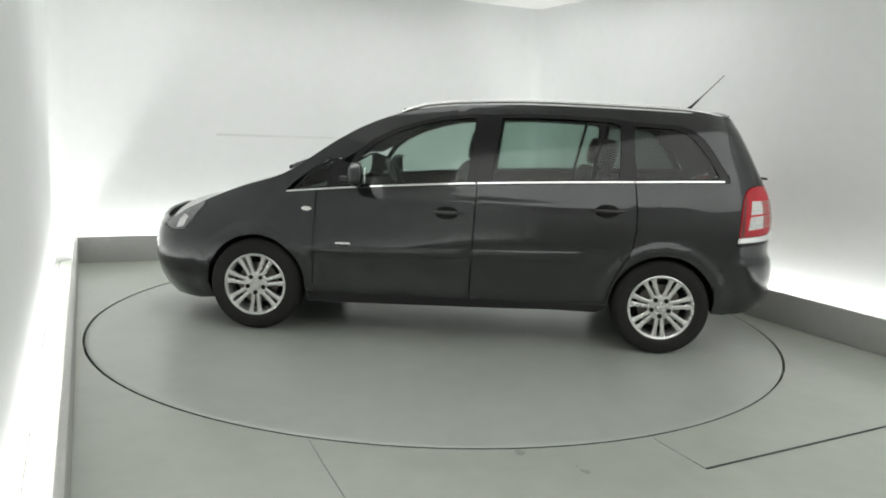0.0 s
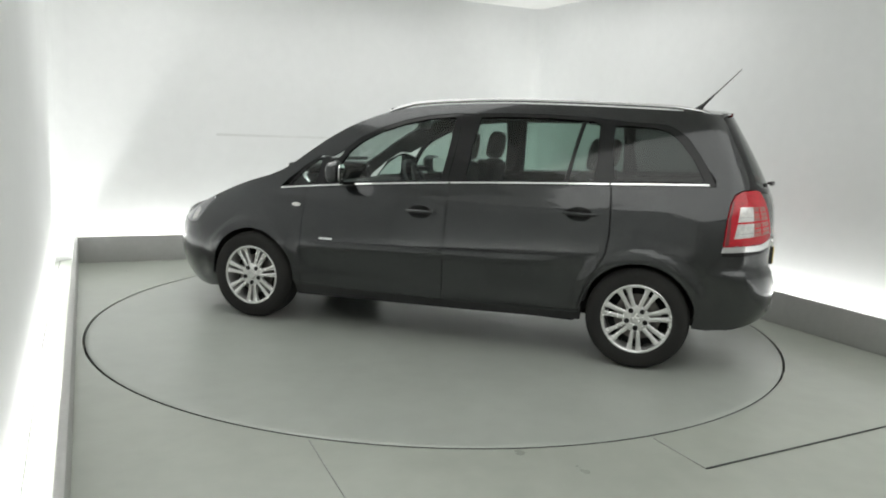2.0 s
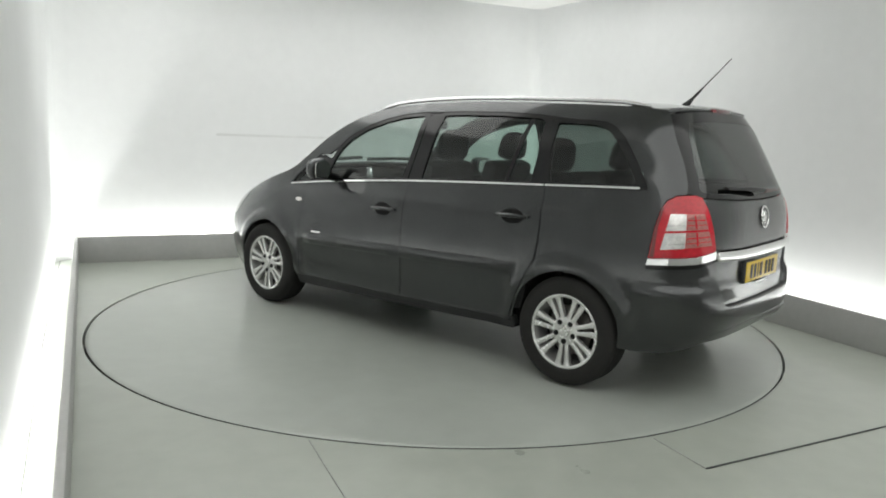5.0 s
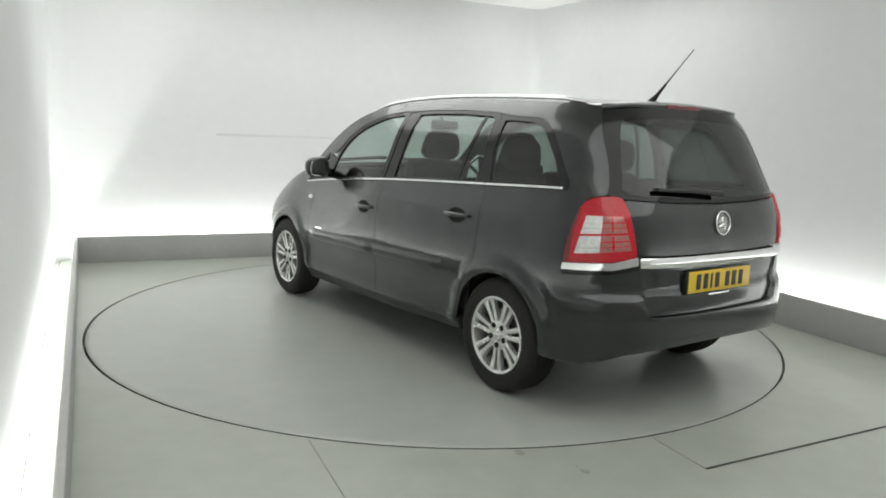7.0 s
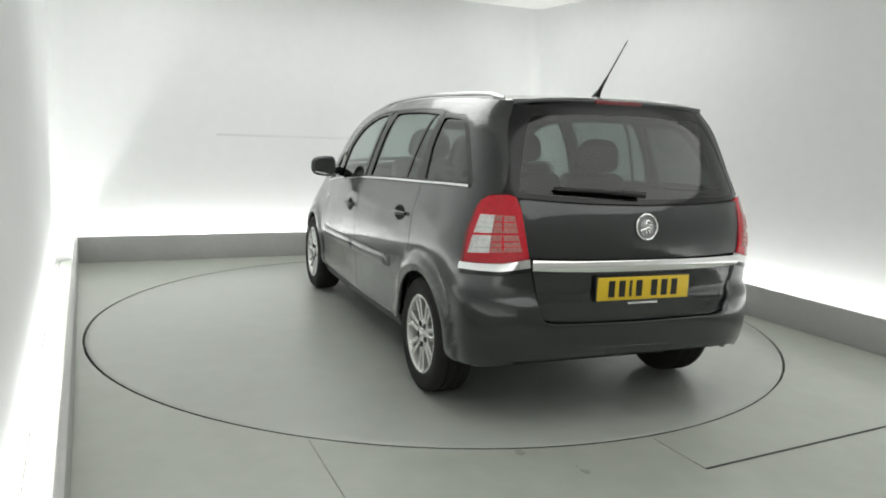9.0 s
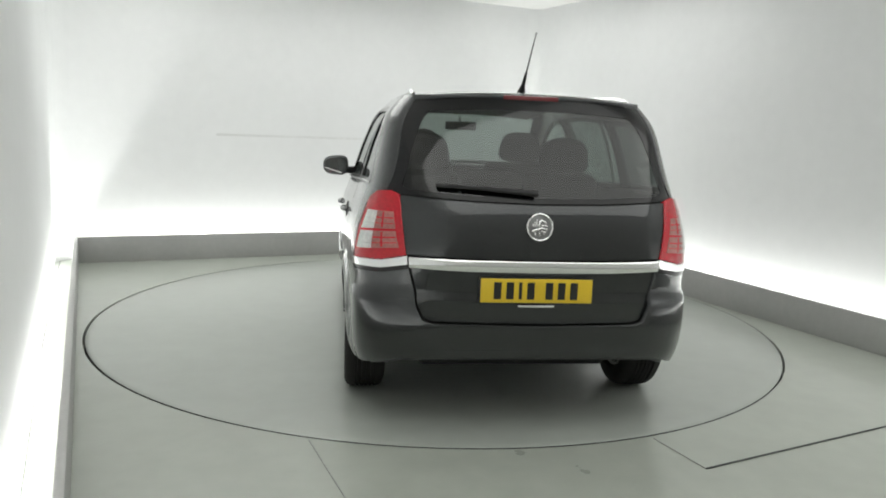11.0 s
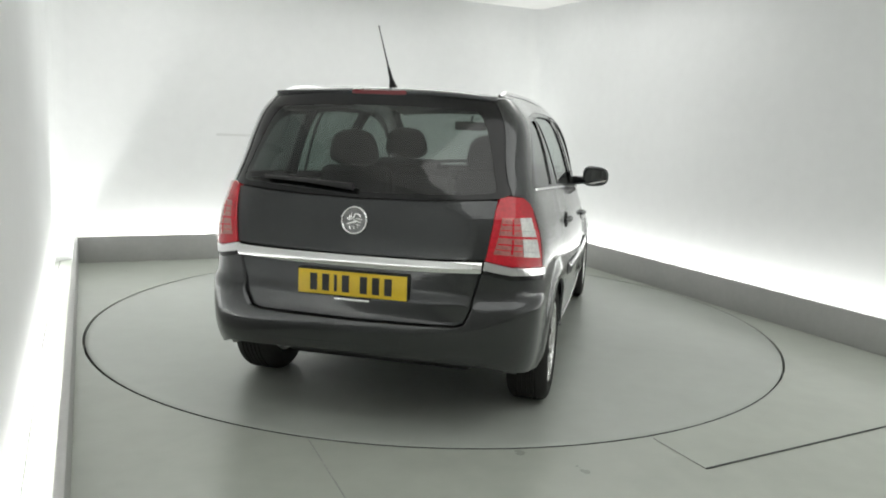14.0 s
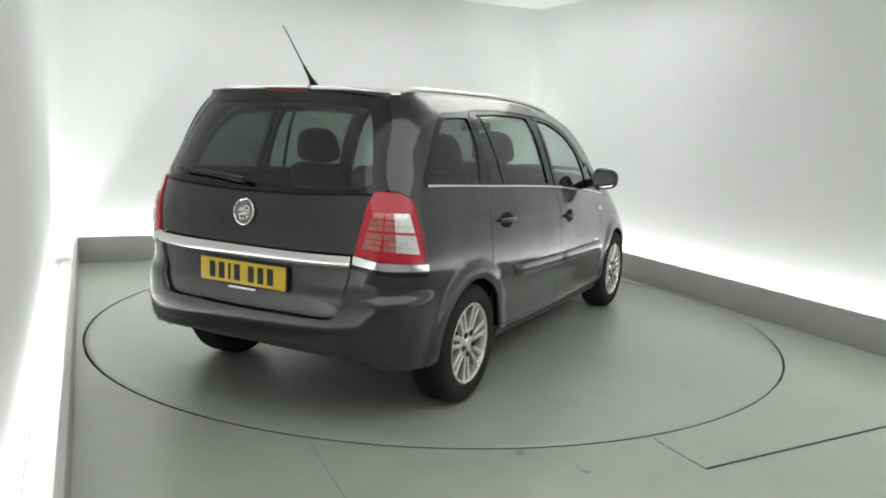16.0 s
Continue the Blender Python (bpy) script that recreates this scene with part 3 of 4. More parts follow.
        patch("side_moulding", line, PAINT, car, fn=convex(mz, 0.042, 0.016, x1, x0 + (0.1 if x0 < 0 else 0)), out=(0, 1, 0), off=0.003, depth=0.006, step=0.02, label="body-coloured side protection moulding", **P)
    sill = along(1.0, -1.01, lambda x: 0.300 + (0.95 - x) * 0.013, 0.002, 8) + along(-1.01, 1.0, lambda x: 0.205 + (0.95 - x) * 0.030, 0, 8)
    patch("sill", sill, BLACK_TRIM, car, off=-0.006, depth=0.05, label="black plastic sill", **P)
    strip("sill_trim", along(0.99, -1.0, lambda x: 0.300 + (0.95 - x) * 0.013, -0.006, 8), 0.007, PAINT, car, off=0.004, **P)
    # dark liner of the cabin side and door inner
    patch("door_lining", [(0.90, 0.35), (-1.03, 0.38), (-1.12, 0.70), (-1.70, 0.75), (-1.70, belt(-1.7) - 0.01)] + along(-1.65, 0.90, belt, -0.012, 10), LINING, car, off=-0.055, depth=0.0, label="dark door lining", **P)
    # wheel arch tunnels
    for ax in (FRONT_AXLE, REAR_AXLE):
        bm = bmesh.new()
        yo = width(ax + 0.2, 0.40) - 0.045
        rows = []
        for x, z in arc(ax, HUB_Z, ARCH_R + 0.004, 184, -4, 22):
            rows.append([bm.verts.new((x, yo, z)), bm.verts.new((x, 0.50, z))])
        for a, b2 in zip(rows, rows[1:]):
            bm.faces.new((a[0], a[1], b2[1], b2[0]))
        bm.faces.new([r[1] for r in rows])
        if mirror:
            for v in bm.verts:
                v.co.y *= -1
        part("wheel_arch_liner", bm, UNDER, car)
    # door handles over flat black ovals that paint the shade of their recesses
    for hx, hz in ((0.066, 0.865), (-0.965, 0.925)):
        recess = [(hx + 0.080 * math.cos(t), hz + 0.043 * math.sin(t)) for t in [2 * math.pi * i / 20 for i in range(20)]]
        cup = patch("handle_shade_patch", recess, UNDER, car, off=0.0025, depth=0.006, step=0.03, label="black oval painting the shade of the door handle recess", **P)
        bm = bmesh.new()
        pts, rad = [], []
        for i in range(11):
            k = i / 10
            x = hx + 0.095 - 0.205 * k
            p = skin(x, hz + 0.004)
            pts.append((x, p.y + 0.004 + 0.026 * math.sin(math.pi * min(max(k * 1.02, 0.02), 0.98)) ** 0.5, hz + 0.004))
            rad.append(0.0095 + 0.0035 * math.sin(math.pi * k))
        tube(bm, pts, rad, 10)
        if mirror:
            for v in bm.verts:
                v.co.y *= -1
        part("door_handle", bm, PAINT, car, "body-coloured pull handle")
    # side repeater lamp and model badge
    rep = [(1.015 + 0.035 * math.cos(t), 0.842 + 0.014 * math.sin(t)) for t in [2 * math.pi * i / 16 for i in range(16)]]
    patch("side_indicator", rep, AMBER, car, off=0.006, depth=0.008, step=0.03, label="pale clear side indicator lens", **P)
    strip("badge", [(0.80, 0.628), (0.70, 0.630)], 0.006, CHROME, car, off=0.004, depth=0.005, label="small chrome badge bar", **P)
    # head lamp round the front corner
    hl = flank((1.765, 0.828), (1.775, edge_z(1.775) - 0.003), (1.83, edge_z(1.83) - 0.003), (1.88, edge_z(1.88) - 0.003), (1.94, edge_z(1.94) - 0.003), (2.0, edge_z(2.0) - 0.003), (2.06, edge_z(2.06) - 0.003), (2.064, 0.657), (1.985, 0.636), (1.897, 0.650), (1.852, 0.705))
    lampo = patch("headlight", hl, HEAD_LENS, car, off=0.001, depth=0.03, label="clear wrap-round headlight", **P)
    ins = flank((1.872, 0.735), (1.905, 0.668), (1.960, 0.655), (1.950, 0.705), (1.905, 0.750))
    patch("reflector_bowl", ins, CLEAR_LENS, lampo, off=0.003, depth=0.003, step=0.03, label="bright inner reflector", **P)
    # tail lamp: red shell, three clear and smoked windows, chrome foot
    red = flank((-1.808, 0.795), (-1.818, 0.95), (-1.830, 1.04), (-1.850, 1.084), (-1.886, 1.110)) + tail((0.66, 1.118), (0.634, 1.110), (0.622, 1.06), (0.610, 0.93), (0.596, 0.842), (0.70, 0.815))
    tl = patch("tail_light", red, RED_LENS, car, off=0.010, depth=0.03, step=0.04, label="red tail light with clear inset lenses", **P)

    def blend(a, b3, k):
        return (a[0] + (b3[0] - a[0]) * k, a[1] + (b3[1] - a[1]) * k)
    f0, f1 = flank((-1.858, 0.835))[0], flank((-1.878, 1.025))[0]
    r0, r1 = tail((0.622, 0.868))[0], tail((0.648, 1.030))[0]
    for lo, hi, mk in ((0.03, 0.47, 0), (0.53, 0.98, 1)):
        a0, a1 = blend(f0, f1, lo), blend(f0, f1, hi)
        c0, c1 = blend(r0, r1, lo), blend(r0, r1, hi)
        for k0, k1, mat in ((0.0, 0.46, CLEAR_LENS), (0.475, 0.99, PINK_LENS)):
            quad = [blend(a0, c0, k0), blend(a0, c0, k1), blend(a1, c1, k1), blend(a1, c1, k0)]
            pane = patch("lamp_window", quad, mat, tl, off=0.013, depth=0.006, step=0.04, label="clear lens over a bright reflector" if k0 == 0 else "smoked pinkish lens", **P)
            if k0:
                # slim red bars over the smoked lens
                def at(e, g):
                    return blend(blend(quad[0], quad[1], e), blend(quad[3], quad[2], e), g)
                strip("lens_rib", [at(0.03, 0.62), at(0.97, 0.62)], 0.0030, RED_LENS, tl, off=0.0145, depth=0.002, **P)
                strip("lens_rib", [at(0.03, 0.30), at(0.97, 0.30)], 0.0018, RED_LENS, tl, off=0.0145, depth=0.002, **P)
                patch("bulb_cover", [at(0.40, 0.08), at(0.47, 0.08), at(0.47, 0.94), at(0.40, 0.94)], RED_LENS, tl, off=0.0150, depth=0.003, step=0.03, label="slim red bar in the lamp", **P)
            else:
                def at(e, g):
                    return blend(blend(quad[0], quad[1], e), blend(quad[3], quad[2], e), g)
                strip("lens_rib", [at(0.04, 0.30), at(0.96, 0.30)], 0.0014, EMBLEM_GREY, tl, off=0.0145, depth=0.002, **P)
    # notched red edge round the lamp
    patch("lamp_edge", flank((-1.812, 0.800), (-1.820, 0.95), (-1.832, 1.05), (-1.842, 1.05), (-1.834, 0.95), (-1.834, 0.802)), DARK_RED, tl, off=0.0125, depth=0.004, step=0.04, label="dark red outer edge", **P)
    foot = flank((-1.800, 0.758), (-1.806, 0.790)) + tail((0.70, 0.810), (0.592, 0.838), (0.588, 0.800), (0.70, 0.775))
    patch("lamp_foot", foot, CHROME, car, off=0.012, depth=0.03, step=0.04, label="chrome strip under the tail light", **P)
    patch("lamp_seat", flank((-1.798, 0.738), (-1.800, 0.756)) + tail((0.70, 0.773), (0.588, 0.798), (0.584, 0.780), (0.70, 0.752)), GLOSS_BLACK, car, off=0.004, depth=0.02, step=0.04, **P)
    # fine raised crease along the bumper side
    patch("bumper_crease", flank((-1.70, 0.400), (-1.92, 0.404), (-1.92, 0.413), (-1.70, 0.410)), PAINT, car, off=0.003, depth=0.004, **P)
    # door mirror
    bm = bmesh.new()
    sgn = -1 if mirror else 1
    bmesh.ops.create_uvsphere(bm, u_segments=24, v_segments=14, radius=1)
    for v in bm.verts:
        x, y, z = v.co
        f = lambda t, e: math.copysign(abs(t) ** e, t)
        x, y, z = f(x, 0.7), f(y, 0.62), f(z, 0.7)
        v.co = Vector((0.648 + 0.066 * x * (1.0 if x > 0 else 0.55) - 0.02 * y, sgn * (0.940 + 0.098 * y), 1.090 + 0.076 * z * (1 - 0.12 * y)))
    shell = part("door_mirror", bm, PAINT, car, "body-coloured door mirror housing")
    bm = bmesh.new()
    tube(bm, [(0.78, sgn * 0.78, 1.045), (0.72, sgn * 0.83, 1.05), (0.655, sgn * 0.88, 1.055)], [0.035, 0.030, 0.028], 12)
    part("mirror_arm", bm, GLOSS_BLACK, shell)
    bm = bmesh.new()
    vs = []
    for i in range(24):
        t = 2 * math.pi * i / 24
        f = lambda v2, e: math.copysign(abs(v2) ** e, v2)
        vs.append(bm.verts.new((0.605 - 0.02 * f(math.cos(t), 0.6) * 0.95, sgn * (0.940 + 0.082 * f(math.cos(t), 0.6)), 1.088 + 0.058 * f(math.sin(t), 0.6))))
    face = bm.faces.new(vs)
    bmesh.ops.extrude_face_region(bm, geom=[face])
    for v in vs:
        v.co.x -= 0.006
    part("mirror_glass", bm, MIRROR, shell, "mirror glass", smooth=False)


build_flank(False)
build_flank(True)


def build_ends():
    # bonnet, screen, roof in plan coordinates
    def edge_y(x, inset=0.0):
        z = edge_z(x)
        return abs(skin(u_of_x(x, z), z).y) - inset
    def sheet(name, xs, inset, mat, label="", off=0.0, depth=0.018, front=None):
        left = [(x, edge_y(x, inset)) for x in xs]
        right = [(x, -y) for x, y in left][::-1]
        return patch(name, left + right, mat, car, fn=top, off=off, depth=depth, step=0.07, label=label)
    sheet("bonnet", [1.235, 1.35, 1.47, 1.6, 1.72, 1.82, 1.90, 1.97, 2.04, 2.09, 2.125, 2.15], 0.006, PAINT)
    patch("bonnet_lip", [(1.95, 0.45), (2.10, 0.44), (2.19, 0.40), (2.19, -0.40), (2.10, -0.44), (1.95, -0.45)], PAINT, car, fn=top, off=-0.008, depth=0.0, step=0.05)
    scr = sheet("windscreen", [1.18, 1.05, 0.95, 0.85, 0.75, 0.65, 0.55, 0.45, 0.38], 0.055, SCREEN, "clear curved windscreen", off=-0.004, depth=0.0)
    scr.visible_shadow = False
    # black frit border of the screen and screen pillars
    for s in (1, -1):
        a = [(x, s * edge_y(x, 0.003)) for x in (1.22, 1.05, 0.85, 0.65, 0.45, 0.33)]
        b = [(x, s * edge_y(x, 0.062)) for x in (0.33, 0.45, 0.65, 0.85, 1.05, 1.22)]
        patch("screen_pillar", a + b, PAINT, car, fn=top, step=0.07)
    cowl = [(1.17, edge_y(1.17, 0.05)), (1.245, edge_y(1.24, 0.03)), (1.245, -edge_y(1.24, 0.03)), (1.17, -edge_y(1.17, 0.05))]
    patch("wiper_cowl", cowl, BLACK_TRIM, car, fn=top, off=-0.004, step=0.07, label="black plastic wiper cowl")
    for s0, s1 in ((0.62, 0.05), (-0.05, -0.62)):
        bm = bmesh.new()
        tube(bm, [top(1.18 - 0.03 * k, s0 + (s1 - s0) * k) + Vector((0, 0, 0.022)) for k in (0, 0.25, 0.5, 0.75, 1)], 0.014, 8)
        part("front_wiper", bm, BLACK_TRIM, car)
    sheet("roof", [0.385, 0.30, 0.24, 0.1, -0.11, -0.5, -0.85, -1.22, -1.51, -1.69, -1.735], 0.006, PAINT)
    patch("headlining", [(0.30, 0.50), (-1.65, 0.50), (-1.65, -0.50), (0.30, -0.50)], HEADLINER, car, fn=top, off=-0.05, depth=0.0, step=0.2, label="pale grey cabin headlining")
    # roof spoiler over the rear window, with the high brake lamp
    def lip(x, y):
        k = min(abs(y) / 0.600, 1.0)
        return Vector((x, y, edge_z(-1.735) + 0.038 * (1 - k ** 2.4) - 5.5 * max(-1.735 - x, 0) ** 2))
    sp = [(-1.736, 0.560), (-1.746, 0.545), (-1.768, 0.480), (-1.792, 0.28), (-1.800, 0.0), (-1.792, -0.28), (-1.768, -0.480), (-1.746, -0.545), (-1.736, -0.560)]
    patch("roof_spoiler", sp, PAINT, car, fn=lip, off=0.002, depth=0.026, step=0.025, label="body-coloured roof spoiler over the rear window")
    bm = bmesh.new()
    p = lip(-1.800, 0)
    box(bm, p.x - 0.006, -0.135, p.z - 0.014, p.x + 0.020, 0.135, p.z + 0.010, 0.004)
    part("high_brake_light", bm, DARK_RED, car, "dark red high brake light")
    # roof rails on feet
    for s in (1, -1):
        bm = bmesh.new()
        pts, rad = [], []
        for i in range(25):
            k = i / 24
            x = 0.42 - 2.05 * k
            q = top(x, s * edge_y(x, 0.05))
            lift = 0.016 * min(1.0, math.sin(math.pi * min(max(k, 0.012), 0.988)) * 5)
            pts.append(q + Vector((0, s * 0.012, lift)))
            rad.append(0.012 if 0 < i < 24 else 0.006)
        tube(bm, pts, rad, 10)
        rl = part("roof_rail", bm, CHROME, car, "polished silver roof rail")
        for x in (0.36, -1.56):
            bm = bmesh.new()
            q = top(x, s * edge_y(x, 0.045))
            box(bm, q.x - 0.05, q.y - 0.010, q.z - 0.008, q.x + 0.05, q.y + 0.010, q.z + 0.010, 0.004)
            part("rail_foot", bm, BLACK_TRIM, rl)
    # aerial
    base = top(-1.585, 0)
    bm = bmesh.new()
    d = Vector((-0.68, 0, 0.733))
    tube(bm, [base - d * 0.01, base + d * 0.02, base + d * 0.05, base + d * 0.13], [0.024, 0.017, 0.010, 0.006], 12)
    ae = part("aerial", bm, BLACK_TRIM, car, "black whip aerial raked backwards")
    bm = bmesh.new()
    tube(bm, [base + d * 0.13, base + d * 0.365], [0.0040, 0.0024], 8)
    part("mast", bm, BLACK_TRIM, ae)

    # tailgate: upper body panel, window, lower panel
    gate = tail((0.626, 1.100), (0.610, 0.94), (0.596, 0.845), (0.30, 0.838), (0, 0.836), (-0.30, 0.838), (-0.596, 0.845), (-0.610, 0.94), (-0.626, 1.100), (-0.60, 1.102), (-0.30, 1.086), (0, 1.080), (0.30, 1.086), (0.60, 1.102))
    patch("tailgate", gate, PAINT, car, step=0.06, label="body-coloured tailgate panel")
    glass_pts = [(0.600, 1.150), (0.57, 1.132), (0.30, 1.118), (0, 1.112), (-0.30, 1.118), (-0.57, 1.132), (-0.600, 1.150), (-0.575, 1.25), (-0.540, 1.36), (-0.505, 1.455), (-0.47, 1.492), (-0.22, 1.505), (0, 1.508), (0.22, 1.505), (0.47, 1.492), (0.505, 1.455), (0.540, 1.36), (0.575, 1.25)]
    rw = patch("rear_window", tail(*[(y * 1.035, z) for y, z in glass_pts]), REAR_GLASS, car, off=-0.005, depth=0.0, step=0.07, label="dark tinted heated rear window")
    rw.visible_shadow = False
    # black ceramic border, from the glass to the pillars
    mirror_u = lambda p: (2 * (REAR_CUT - ARC) - p[0], p[1])
    left_edge = flank((-1.900, 1.140), (-1.890, 1.18), (-1.850, 1.28), (-1.790, 1.40), (-1.745, 1.50))
    down = tail((0.64, 1.112), (0.30, 1.094), (0, 1.088), (-0.30, 1.094), (-0.64, 1.112))
    over = tail((-0.56, 1.535), (-0.27, 1.560), (0, 1.566), (0.27, 1.560), (0.56, 1.535))
    outer_key = down + [mirror_u(p) for p in left_edge] + over + left_edge[::-1]
    inner_key = tail(*[(y * 1.03, z) for y, z in ((0.57, 1.132), (0.30, 1.118), (0, 1.112), (-0.30, 1.118), (-0.57, 1.132), (-0.600, 1.150), (-0.592, 1.18), (-0.566, 1.28), (-0.528, 1.40), (-0.500, 1.46), (-0.47, 1.492), (-0.22, 1.505), (0, 1.508), (0.22, 1.505), (0.47, 1.492), (0.500, 1.46), (0.528, 1.40), (0.566, 1.28), (0.592, 1.18), (0.600, 1.150))])
    outer, inner = [], []
    for ring, store in ((outer_key, outer), (inner_key, inner)):
        for a, b in zip(ring, ring[1:] + ring[:1]):
            for i in range(6):
                store.append((a[0] + (b[0] - a[0]) * i / 6, a[1] + (b[1] - a[1]) * i / 6))
    verts, normals, faces = [], [], []
    for o, i in zip(outer, inner):
        for k in (0, 0.33, 0.67, 1):
            u, z = o[0] + (i[0] - o[0]) * k, o[1] + (i[1] - o[1]) * k
            p = skin(u, z)
            nn = normal(skin, u, z, flank_out(p))
            verts.append(p - nn * 0.004)
            normals.append(nn)
    n = len(outer)
    for k in range(n):
        j = (k + 1) % n
        for q in range(3):
            f = [4 * k + q, 4 * k + q + 1, 4 * j + q + 1, 4 * j + q]
            nn = (verts[f[1]] - verts[f[0]]).cross(verts[f[2]] - verts[f[0]])
            faces.append(f if nn.dot(normals[4 * k]) >= 0 else f[::-1])
    finish("rear_window_border", verts, faces, normals, GLOSS_BLACK, car, "gloss black rear window border", False)
    # chrome bar
    bar = tail((0.580, 0.832), (0.30, 0.829), (0, 0.828), (-0.30, 0.829), (-0.580, 0.832), (-0.578, 0.790), (-0.30, 0.783), (0, 0.781), (0.30, 0.783), (0.578, 0.790))
    patch("chrome_bar", bar, CHROME, car, fn=convex(lambda u: 0.806, 0.034, 0.018), out=(-1, 0, 0), off=0.006, depth=0.02, step=0.014, label="polished chrome bar across the tailgate")
    # lower tailgate, set in
    low = tail((0.575, 0.782), (0.555, 0.70), (0.535, 0.60), (0.515, 0.560), (0.48, 0.548), (0, 0.542), (-0.48, 0.548), (-0.515, 0.560), (-0.535, 0.60), (-0.555, 0.70), (-0.575, 0.782), (0, 0.778))
    def tucked(u, v):
        p = skin(u, v)
        return p - normal(skin, u, v, flank_out(p)) * (0.008 + 0.020 * ease(0.72 - v, 0.0, 0.17))
    patch("lower_tailgate", low, PAINT, car, fn=tucked, out=(-1, 0, 0), step=0.04, label="lower tailgate panel tucked in over the bumper")
    # bumper wraps round from arch to arch
    side_l = flank((-1.674, 0.455), (-1.688, 0.5605), (-1.744, 0.661), (-1.803, 0.7335))
    up_l = tail((0.70, 0.752), (0.584, 0.782), (0.565, 0.70), (0.545, 0.60), (0.522, 0.552), (0.48, 0.538), (0, 0.531))
    low_r = tail((0, 0.382), (0.40, 0.378), (0.62, 0.362))
    low_s = flank((-1.99, 0.325), (-1.90, 0.300), (-1.75, 0.285), (-1.672, 0.29), (-1.685, 0.36))
    leftp = side_l + up_l
    lower = low_r + low_s
    mirror_u = lambda p: (2 * (REAR_CUT - ARC) - p[0], p[1])
    whole = leftp + [mirror_u(p) for p in leftp[::-1][1:]] + [mirror_u(p) for p in lower[::-1]] + lower[1:]
    patch("rear_bumper", whole, PAINT, car, off=0.003, depth=0.06, step=0.04, label="body-coloured rear bumper")
    val = low_r + low_s
    vpts = [(p[0], p[1] - 0.004) for p in val[:5]]
    vlow = [(p[0], p[1] - 0.040) for p in val[:5]][::-1]
    patch("rear_valance", [mirror_u(p) for p in vpts[::-1]] + vpts[1:] + vlow + [mirror_u(p) for p in vlow[::-1]][1:], BLACK_TRIM, car, off=-0.03, depth=0.05, step=0.08, label="black plastic valance under the bumper")
    # raised ridge along the bumper foot
    bl = tail((0.60, 0.402), (0.40, 0.412), (0, 0.416), (-0.40, 0.412), (-0.60, 0.402))
    strip("bumper_ridge", bl, 0.006, PAINT, car, off=0.007, depth=0.006)
    # emblem: a ring and a plain disc with a raised shape
    def on_tail(y, z, off=0.0):
        u = u_of_y(y, z)
        p = skin(u, z)
        return p + normal(skin, u, z, flank_out(p)) * off
    cz = 0.985
    bm = bmesh.new()
    tube(bm, [on_tail(0.058 * math.cos(t), cz + 0.058 * math.sin(t), 0.009) for t in [2 * math.pi * i / 36 for i in range(36)]], 0.0048, 8, closed=True)
    em = part("emblem", bm, CHROME, car, "round chrome emblem")
    bm = bmesh.new()
    mid = on_tail(0, cz, 0.006)
    c0 = bm.verts.new(mid)
    ringv = [bm.verts.new(on_tail(0.054 * math.cos(2 * math.pi * i / 36), cz + 0.054 * math.sin(2 * math.pi * i / 36), 0.004)) for i in range(36)]
    for i in range(36):
        bm.faces.new((c0, ringv[i], ringv[(i + 1) % 36]))
    part("emblem_disc", bm, EMBLEM_GREY, em)
    bm = bmesh.new()
    strokes = [([(-0.036, -0.018), (-0.018, -0.012), (0.0, -0.008), (0.014, 0.0)], 0.007), ([(0.0, -0.006), (-0.004, 0.012), (0.002, 0.026), (0.014, 0.032)], 0.007), ([(0.012, 0.030), (0.024, 0.024), (0.030, 0.014)], 0.005)]
    strokes += [([(0.006, 0.010 - 0.013 * k), (0.020, 0.008 - 0.014 * k), (0.038 - 0.004 * k, 0.004 - 0.012 * k)], 0.0042) for k in range(3)]
    strokes += [([(-0.010 - 0.008 * k, 0.0), (-0.016 - 0.009 * k, 0.016 - 0.003 * k), (-0.014 - 0.010 * k, 0.034 - 0.010 * k)], 0.0040) for k in range(3)]
    strokes += [([(-0.020 + 0.020 * k, -0.018), (-0.024 + 0.020 * k, -0.030), (-0.014 + 0.018 * k, -0.040 + 0.003 * k)], 0.0045) for k in range(3)]
    for pts, thick in strokes:
        tube(bm, [on_tail(-y, cz + z, 0.010 - thick * 0.8) for y, z in pts], [thick * (0.55 + 0.45 * math.sin(math.pi * i / (len(pts) - 1))) for i in range(len(pts))], 10)
    part("emblem_relief", bm, CHROME, em)
    # number plate with plain bars for its characters, in a shallow holder
    bm = bmesh.new()
    box(bm, -2.124, -0.26, 0.640, -2.115, 0.26, 0.751, 0.003)
    pl = part("number_plate", bm, PLATE_YELLOW, car, "yellow rear number plate")
    y = 0.200
    for k in range(7):
        bm = bmesh.new()
        wbar = 0.014 if k == 2 else 0.034
        box(bm, -2.1265, y - wbar, 0.657, -2.1235, y, 0.735)
        part("plate_bar", bm, PLATE_BLACK, pl, smooth=False)
        y -= wbar + 0.024 + (0.028 if k == 3 else 0)
    bm = bmesh.new()
    box(bm, -2.120, -0.268, 0.632, -2.080, 0.268, 0.757, 0.008)
    part("plate_holder", bm, PAINT, car)
    bm = bmesh.new()
    box(bm, -2.124, -0.085, 0.618, -2.085, 0.085, 0.630, 0.003)
    part("tailgate_pull", bm, CHROME, car, "small chrome pull under the plate")
    # rear wiper
    bm = bmesh.new()
    tube(bm, [on_tail(0.015, 1.122, 0.03), on_tail(0.10, 1.128, 0.032), on_tail(0.25, 1.138, 0.03), on_tail(0.46, 1.145, 0.026)], [0.016, 0.014, 0.010, 0.007], 10)
